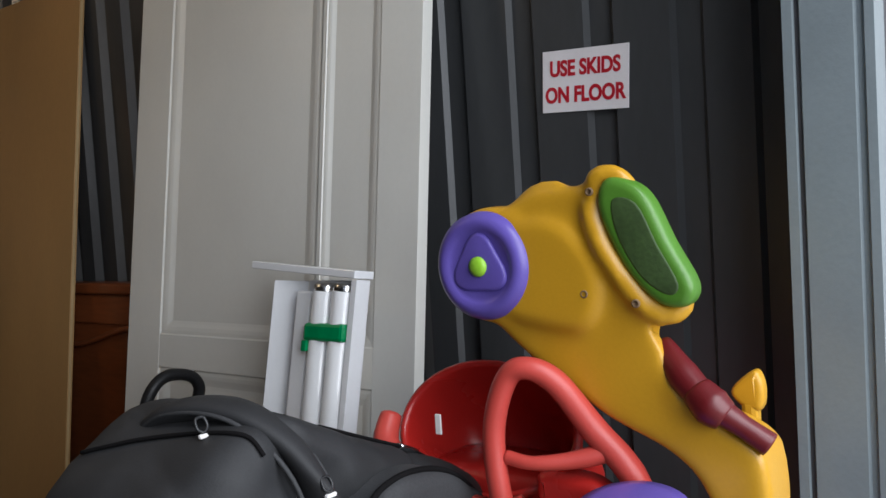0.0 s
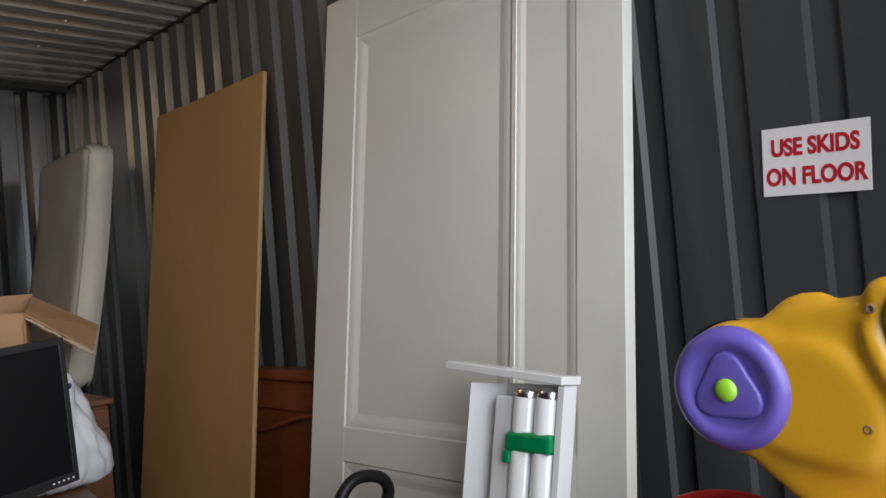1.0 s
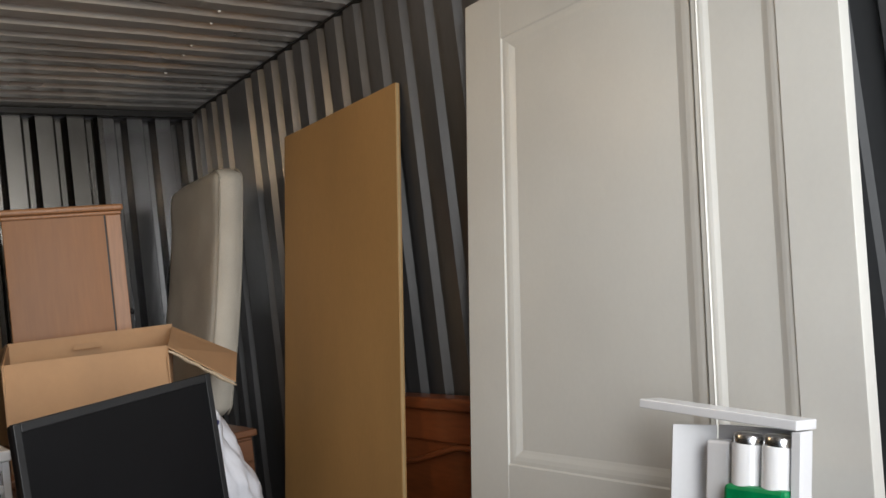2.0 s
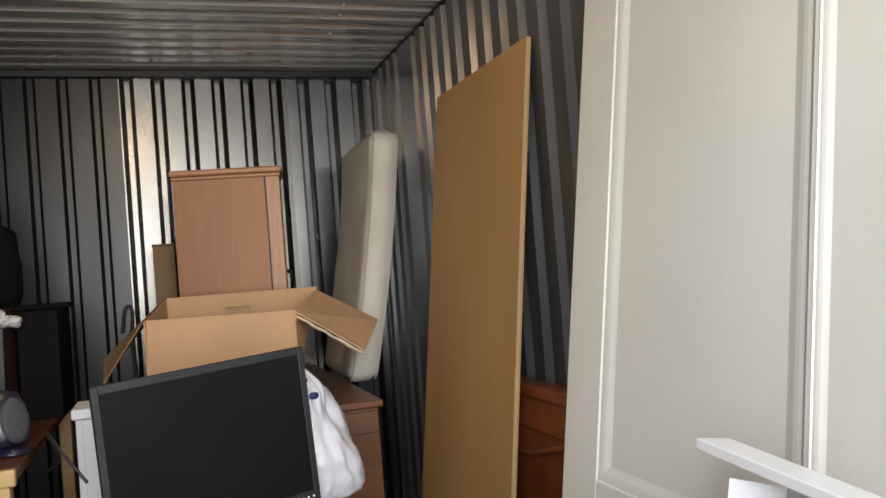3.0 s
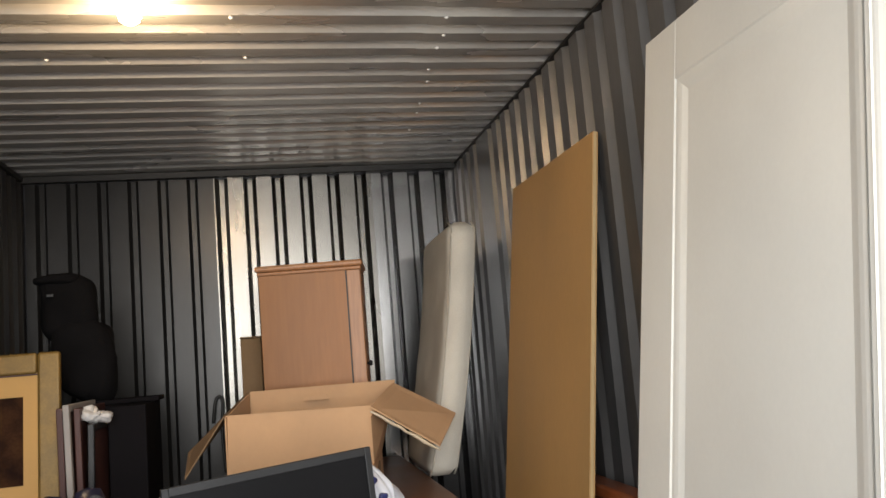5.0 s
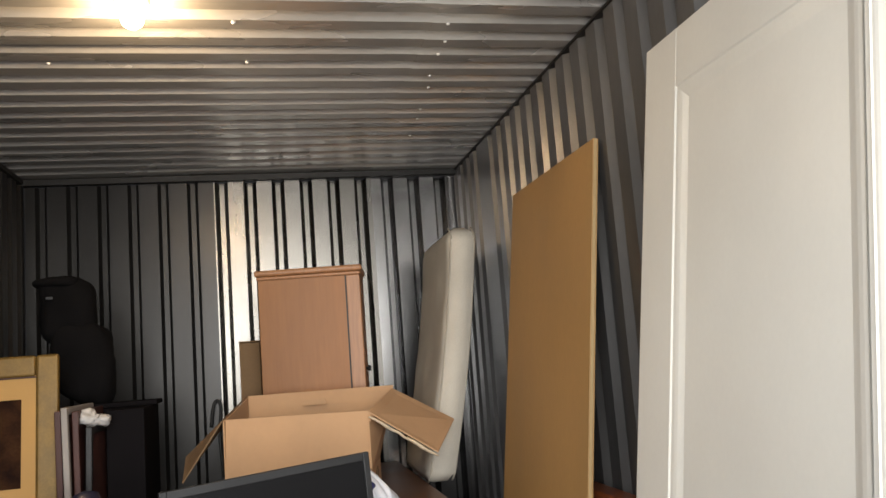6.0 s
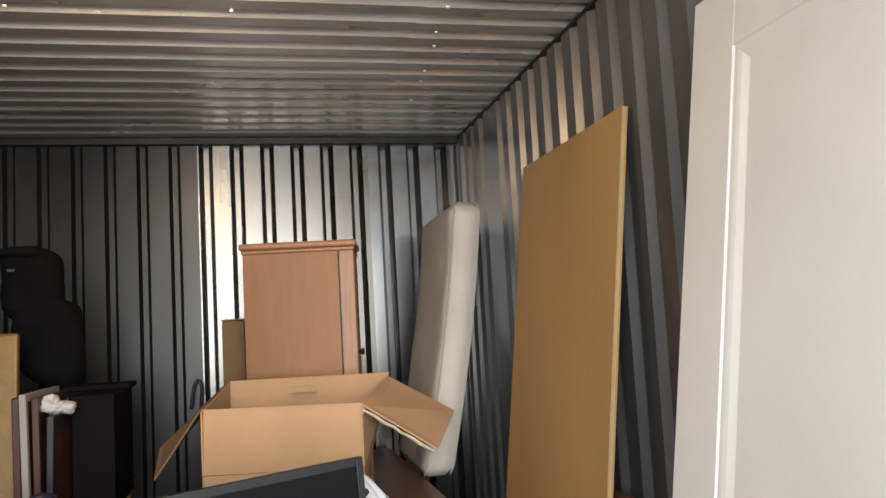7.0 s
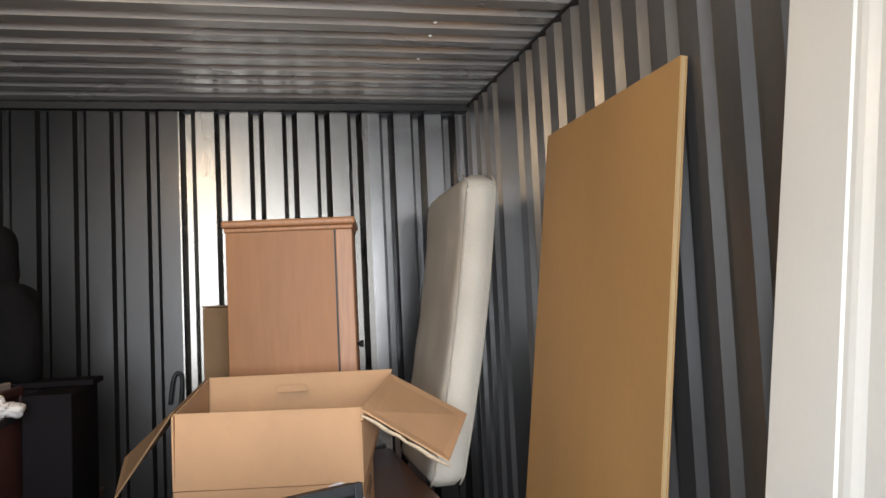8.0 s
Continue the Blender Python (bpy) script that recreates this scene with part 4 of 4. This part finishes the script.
def open_box():
    ob = thing("cardboard_box", "open cardboard box with raised flaps on the chest", "box")
    fl, fr = Vector((-1.172, 2.475, 0)), Vector((-0.678, 2.372, 0))
    e = (fr - fl).normalized()
    k = Vector((-e.y, e.x, 0))
    bl, br = fl + k * 0.36, fr + k * 0.36
    z0, z1, t = 0.913, 1.055, 0.005
    up = Vector((0, 0, 1))

    def sheet(a, b, c, d, nrm):
        o = nrm.normalized() * t
        return hexa([a, b, c, d], [a + o, b + o, c + o, d + o])

    for a, b, nrm in ((fl, fr, k), (fr, br, -e), (br, bl, -k), (bl, fl, e)):
        part("side", sheet(a + up * z0, b + up * z0, b + up * z1, a + up * z1, nrm), CARD, ob)
    part("base", box((-1.0, 2.45, z0), (-0.75, 2.72, z0 + 0.005), 0), CARD, ob)
    zt = 1.252
    # front flap stands up, its top edge a little back
    f = k * 0.02
    part("front_flap", sheet(fl + up * (z1 + 0.002), fr + up * (z1 + 0.002), fr + up * zt + f + e * 0.004, fl + up * (zt + 0.006) + f - e * 0.004, k), CARD, ob, "raised front flap, slightly paler inside")
    part("back_flap", sheet(bl + up * (z1 + 0.002), br + up * (z1 + 0.002), br + up * 1.322 + k * 0.03 + e * 0.068, bl + up * 1.322 + k * 0.03, k), CARD, ob)
    # right flap folds up and out
    a, b = fr + up * (z1 + 0.16), br + up * (z1 + 0.222) + e * 0.062
    part("side", sheet(fr + up * (z1 + 0.002), br + up * (z1 + 0.002), b, a, -e), CARD, ob)
    for s0, s1, h0, h1 in ((0.16, 0.52, 0.985, 1.012), (0.22, 0.62, 1.075, 1.098)):
        p, q = fr.lerp(br, s0) + e * 0.001, fr.lerp(br, s1) + e * 0.001
        part("print_bar", sheet(p + up * h0, q + up * (h0 + 0.03), q + up * (h1 + 0.03), p + up * h1, e * 0.2), CARD_DARK, ob, "dark printed bar")
    c, d = Vector((-0.318, 2.655, 1.172)), Vector((-0.440, 2.395, 1.085))
    part("right_flap", sheet(a + up * 0.03, b + up * 0.03, c, d, Vector((0.2, 0, 1))), CARD, ob, "flap bent outwards with a torn edge")
    ed = []
    for i in range(13):
        s = i / 12
        p = (a + up * 0.026).lerp(d - up * 0.004, s)
        ed.append(p + Vector((0, -0.005, -0.008 + 0.006 * noise.noise(Vector((i * 0.9, 2.2, 0))))))
    part("torn_edge", tube(ed, [0.006, 0.010, 0.007, 0.011, 0.004], 7, 2, False, None, 0.6), CARD_TORN, ob, "pale torn paper edge", True)
    # left flap hangs outwards; its darker card stands for the shaded underside
    a, b = fl + up * (zt - 0.0), bl + up * 1.315
    part("side", sheet(fl + up * (z1 + 0.002), bl + up * (z1 + 0.002), b, a, e), CARD, ob)
    c, d = Vector((-1.31, 2.62, 1.13)), Vector((-1.302, 2.395, 1.068))
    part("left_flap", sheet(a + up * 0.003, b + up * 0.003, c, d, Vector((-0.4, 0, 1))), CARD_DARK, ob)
    part("inner_tab", sheet(bl.lerp(br, 0.42) + up * 1.27, bl.lerp(br, 0.62) + up * 1.27, bl.lerp(br, 0.60) + up * 1.292, bl.lerp(br, 0.44) + up * 1.29, -k), CARD, ob)
    return ob


open_box()


def small_cabinet():
    ob = thing("bedside_cabinet", "oak bedside cabinet turned side-on, on the chest", "cabinet", (-0.818, 3.09, 0.913), -9)
    w, d, z = 0.217, 0.24, 0.90
    part("side_panel", box((-w, -0.045, 0), (w, 0.0, z), 0.003), CAB_WOOD, ob, "pinkish oak veneer side")
    part("carcass", box((-w, 0.001, 0), (w - 0.04, d, z), 0.003), CAB_WOOD, ob)
    part("edge_groove", box((w - 0.062, -0.0475, 0.0), (w - 0.056, -0.040, z - 0.017), 0), RUBBER, ob, "dark vertical joint line")
    part("front_stile", box((w - 0.0555, -0.050, 0.001), (w + 0.001, -0.0455, z - 0.017), 0.002), CAB_TRIM, ob, "lighter orange front stile")
    dr = part("door", box((w - 0.038, 0.003, 0.02), (w + 0.002, d - 0.004, z - 0.02), 0.004), CAB_TRIM, ob)
    part("knob", lathe([(0, 0.026), (0.011, 0.024), (0.014, 0.017), (0.006, 0.008), (0.006, 0)], 16, Matrix.Translation((w, 0.03, z - 0.42)) @ Matrix.Rotation(radians(90), 4, "Y")), BLACK_PLASTIC, dr, "dark knob", True)
    part("top", box((-w - 0.012, -0.065, z), (w + 0.014, d + 0.01, z + 0.026), 0.009, 3), CAB_TRIM, ob, "overhanging bevelled top")
    part("cornice", box((-w - 0.004, -0.055, z - 0.016), (w + 0.006, d, z - 0.0005), 0.005), CAB_TRIM, ob)
    return ob


small_cabinet()

carton2 = thing("brown_carton", "tall narrow brown carton beside the oak cabinet", "box")
part("carton_body", box((-1.135, 3.30, 0.913), (-1.045, 3.55, 1.545), 0.004), CARD_DARK, carton2)
part("top_flap", box((-1.137, 3.298, 1.547), (-1.043, 3.552, 1.553), 0.002), CARD_DARK, carton2)
cord = thing("cord_hook", "short dark cord hanging on the ribbed wall", "cord")
part("cord", tube([(-1.30, 3.74, 1.16), (-1.285, 3.74, 1.26), (-1.265, 3.745, 1.285), (-1.25, 3.74, 1.25), (-1.26, 3.74, 1.12), (-1.25, 3.72, 0.92)], 0.008, 8, 6), RUBBER, cord, "", True)


def mattress():
    ob = thing("crib_mattress", "off-white crib mattress standing on end against the wall", "mattress")
    zb, zt, y0, y1 = 0.914, 1.965, 2.85, 3.50
    b = bmesh.new()
    nz, ny = 34, 14
    rings = []

    def section(t, s):
        # outline in (y, z) with rounded top corners
        z = zb + (zt - zb) * t
        r = 0.07
        inset = 0
        if z > zt - r:
            q = (z - (zt - r)) / r
            inset = r * (1 - math.sqrt(max(0, 1 - q * q)))
        if z < zb + 0.03:
            q = ((zb + 0.03) - z) / 0.03
            inset = 0.03 * (1 - math.sqrt(max(0, 1 - q * q)))
        return y0 + inset + (y1 - y0 - 2 * inset) * s, z

    def xmid(t):
        return -0.345 + 0.175 * t + 0.018 * math.sin(3.2 * t)

    th = 0.060
    def ring(t):
        pts = []
        sq = 1 - 0.55 * max(0, (t - 0.955) / 0.045) ** 2 - 0.35 * max(0, (0.03 - t) / 0.03) ** 2
        for side in (-1, 1):
            for j in range(ny + 1):
                s = j / ny if side < 0 else 1 - j / ny
                y, z = section(t, s)
                edge = min(s, 1 - s) * (y1 - y0)
                bulge = th * sq * (1 if edge > 0.02 else 0.80 + 0.20 * (edge / 0.02))
                tuft = 0.006 * noise.noise(Vector((y * 7, z * 7, side)))
                pts.append(b.verts.new((xmid(t) + side * (bulge + tuft), y, z)))
        return pts
    for i in range(nz + 1):
        rings.append(ring(i / nz))
    n = len(rings[0])
    for p, q in zip(rings, rings[1:]):
        for i in range(n):
            b.faces.new((p[i], p[(i + 1) % n], q[(i + 1) % n], q[i]))
    b.faces.new(rings[0][::-1])
    b.faces.new(rings[-1])
    part("cover", b, CLOTH_WHITE, ob, smooth=True)
    for side in (-1, 1):
        line = []
        for i in range(31):
            t = i / 30
            y, z = section(t, 0)
            line.append((xmid(t) + side * th * 0.84, y + 0.004, z))
        part("piping", tube(line, 0.0045, 6, 2), PIPING, ob, "", True)
    return ob


mattress()


# ---- desk corner with pictures ----
def desk():
    ob = thing("desk", "reddish wooden desk with a pale pine front edge", "desk")
    part("top", box((-2.12, 1.83, 0.915), (-1.475, 3.25, 0.945), 0.004), DESK_WOOD, ob)
    part("front_edge", box((-2.12, 1.80, 0.905), (-1.475, 1.829, 0.948), 0.006), PINE, ob, "pale pine edge strip")
    for x, y in ((-1.535, 1.81), (-2.10, 1.81), (-1.535, 3.17), (-2.10, 3.17)):
        part("leg", box((x, y, FZ), (x + 0.045, y + 0.045, 0.904), 0.004), PINE, ob)
    part("apron", box((-2.06, 1.835, 0.80), (-1.54, 1.855, 0.900), 0.003), SPK_BODY, ob)


desk()


def computer_speaker(m):
    ob = thing("computer_speaker", "small dark desktop speaker with oval grey grille", "speaker", group="pair of desktop speakers")
    ob.matrix_basis = m
    b = lathe([(0, 0.0), (0.040, 0.001), (0.052, 0.02), (0.056, 0.06), (0.050, 0.11), (0.036, 0.145), (0, 0.155)], 28)
    for v in b.verts:
        if v.co.y < 0:
            v.co.y *= 0.55
    bmesh.ops.transform(b, matrix=Matrix.Translation((0, 0, 0.022)) @ Matrix.Rotation(radians(-12), 4, "X"), verts=b.verts)
    part("case", b, SPK_BODY, ob, smooth=True)
    g = lathe([(0, 0.006), (0.6, 0.005), (0.95, 0.002), (1.0, -0.004)], 28)
    for v in g.verts:
        v.co = Vector((v.co.x * 0.038, v.co.y * 0.062, v.co.z))
    bmesh.ops.transform(g, matrix=Matrix.Translation((0, -0.028, 0.095)) @ Matrix.Rotation(radians(80), 4, "X"), verts=g.verts)
    part("grille", g, GRILLE, ob, "grey cloth grille", True)
    part("foot", lathe([(0, 0), (0.046, 0), (0.048, 0.008), (0.030, 0.02), (0, 0.026)], 24), SPK_BODY, ob, "", True)
    return ob


first = computer_speaker(pose(-1.60, 1.93, 0.9465, 0, 0, 25))
copy_thing(first, pose(-1.515, 2.03, 0.9465, 0, 0, 35))


def gilt_picture():
    ob = thing("framed_picture", "gilt-framed dark picture with wide cream mount, leaning on the desk", "picture")
    m = Matrix.Translation((-1.918, 2.53, 0.946)) @ Matrix.Rotation(radians(4), 4, "Z") @ Matrix.Rotation(radians(-5), 4, "X")
    w, h, f = 0.20, 0.588, 0.074
    for lo, hi in (((-w, 0, 0), (-w + f, 0.03, h)), ((w - f, 0, 0), (w, 0.03, h)), ((-w + f, 0.0003, h - f), (w - f, 0.03, h)), ((-w + f, 0.0003, 0), (w - f, 0.03, f))):
        part("frame_side", box(lo, hi, 0.010, 3, None, m), GOLD, ob)
    part("mount", box((-w + f - 0.004, 0.010, f - 0.004), (w - f + 0.004, 0.016, h - f + 0.004), 0, 1, None, m), MAT_BOARD, ob, "cream mount")
    part("print", box((-w + f + 0.06, 0.0075, f + 0.07), (w - f - 0.045, 0.0115, h - f - 0.075), 0, 1, None, m), PICTURE, ob, "dark reddish picture")
    part("glass_bead", box((-w + f - 0.004, 0.004, h - f - 0.004), (w - f + 0.004, 0.009, h - f + 0.001), 0.001, 1, None, m), FRAME_DARK, ob)


gilt_picture()


def edge_frame(x, y, h, mat, label, tilt):
    ob = thing("picture_frame", label, "picture frame", group="frames stacked on edge")
    m = Matrix.Translation((x, y, 0.946)) @ Matrix.Rotation(radians(tilt), 4, "Y")
    part("moulding", box((-0.010, 0, 0), (0.010, 0.025, h), 0.003, 2, None, m), mat, ob)
    part("moulding", box((-0.010, 0.40, 0), (0.010, 0.425, h), 0.003, 2, None, m), mat, ob)
    part("moulding", box((-0.010, 0.025, h - 0.025), (0.010, 0.40, h), 0.003, 2, None, m), mat, ob)
    part("moulding", box((-0.010, 0.025, 0), (0.010, 0.40, 0.025), 0.003, 2, None, m), mat, ob)
    part("backing", box((-0.004, 0.026, 0.026), (0.003, 0.399, h - 0.026), 0, 1, None, m), FRAME_DARK, ob)


edge_frame(-1.690, 2.45, 0.390, FRAME_DARK, "dark red picture frame on edge", -1.0)
edge_frame(-1.664, 2.44, 0.400, FRAME_WHITE, "pale-edged picture frame on edge", -1.5)
edge_frame(-1.638, 2.46, 0.385, FRAME_DARK, "dark picture frame on edge", -1.0)
edge_frame(-1.606, 2.45, 0.330, GREY_BEZEL, "grey-edged picture frame on edge", 1.0)

rag = thing("crumpled_cloth", "crumpled white cloth on top of the stacked frames", "cloth")
part("cloth", blob((-1.612, 2.545, 1.303), (0.058, 0.05, 0.026), 2.0, 40, 26, 0.030, 26, 3.3, None, Matrix.Rotation(radians(6), 4, "Y"), 0.02), RAG, rag, smooth=True)


def black_cabinet():
    ob = thing("black_speaker_cabinet", "large black box cabinet on the desk", "cabinet")
    part("cabinet_body", box((-1.585, 2.66, 0.946), (-1.455, 3.05, 1.318), 0.004), MATT_BLACK, ob)
    part("cabinet_top", box((-1.75, 2.90, 1.320), (-1.440, 3.07, 1.338), 0.003), MATT_BLACK, ob)
    part("back_box", box((-1.74, 2.90, 0.946), (-1.59, 3.05, 1.318), 0.004), MATT_BLACK, ob)


black_cabinet()


def black_bag():
    ob = thing("black_duffel", "tall black soft bag piled on the black cabinet", "bag")
    part("lower_body", blob((-1.715, 2.96, 1.50), (0.115, 0.10, 0.165), 3.2, 36, 24, 0.035, 7, 2.0, None, None, 0.01), BLACK_CLOTH, ob, smooth=True)
    part("upper_body", blob((-1.765, 2.95, 1.715), (0.105, 0.09, 0.125), 3.6, 36, 24, 0.025, 8, 5.0, None, None, 0.01), BLACK_CLOTH, ob, smooth=True)
    part("top_flap", blob((-1.80, 2.92, 1.815), (0.085, 0.08, 0.022), 3.0, 28, 16, 0.012, 10, 9.0), BLACK_CLOTH, ob, smooth=True)
    part("badge", box((-1.825, 2.846, 1.745), (-1.80, 2.852, 1.757), 0.002), GREY_BEZEL, ob)


black_bag()


def white_rack():
    ob = thing("plastic_shelf_rack", "white slotted plastic storage rack behind the monitor", "rack")
    x0, x1, y0, y1, z1 = -1.365, -1.225, 2.12, 2.30, 1.005
    for x in (x0, x1 - 0.02):
        for y in (y0, y1 - 0.02):
            part("post", box((x, y, FZ), (x + 0.02, y + 0.02, z1), 0.003), SHELF_WHITE, ob)
    part("top", box((x0 - 0.01, y0 - 0.01, z1), (x1 + 0.005, y1 + 0.01, z1 + 0.03), 0.005), SHELF_WHITE, ob)
    for k in range(14):
        z = 0.98 - 0.062 * k
        part("slat", box((x0 + 0.06, y0 + 0.004, z), (x1 - 0.018, y0 + 0.016, z + 0.022), 0.003), SHELF_WHITE, ob)
    part("side_panel", box((x0 + 0.004, y0 + 0.002, FZ + 0.01), (x0 + 0.07, y0 + 0.018, z1 - 0.002), 0.003), SHELF_WHITE, ob)
    part("back_panel", box((x0 + 0.01, y1 - 0.03, FZ + 0.01), (x1 - 0.01, y1 - 0.02, z1 - 0.002), 0.002), BLACK_PLASTIC, ob)


white_rack()

# ---- ceiling fittings ----
lamp = thing("ceiling_lamp", "bare warm glowing bulb in a ceiling lampholder", "lamp", (-1.32, 1.71, CZ))
part("lampholder", lathe([(0, 0), (0.045, 0), (0.045, -0.008), (0.026, -0.016), (0.024, -0.035), (0, -0.036)], 24), CERAMIC, lamp, "", True)
glass = part("bulb", lathe([(0, -0.028), (0.012, -0.032), (0.024, -0.040), (0.030, -0.052), (0.026, -0.066), (0.014, -0.075), (0, -0.078)], 24), BULB, lamp, "glowing bulb", True)
glass.visible_shadow = False
for k, (x, y) in enumerate(((-1.03, 2.16), (-0.39, 2.29), (-0.35, 2.69), (-1.06, 1.84), (-1.64, 2.17), (-0.42, 1.83), (-0.40, 1.97), (-0.40, 2.08), (-0.37, 2.42), (-0.34, 2.82), (-0.33, 3.08), (-1.72, 1.84))):
    sc = thing("roof_screw", "small galvanised roof screw head", "screw", (x, y, CZ - 0.0005), group="roof screws")
    part("head", lathe([(0, -0.006), (0.005, -0.005), (0.007, 0.0), (0, 0.001)], 10), LABEL, sc, "", True)
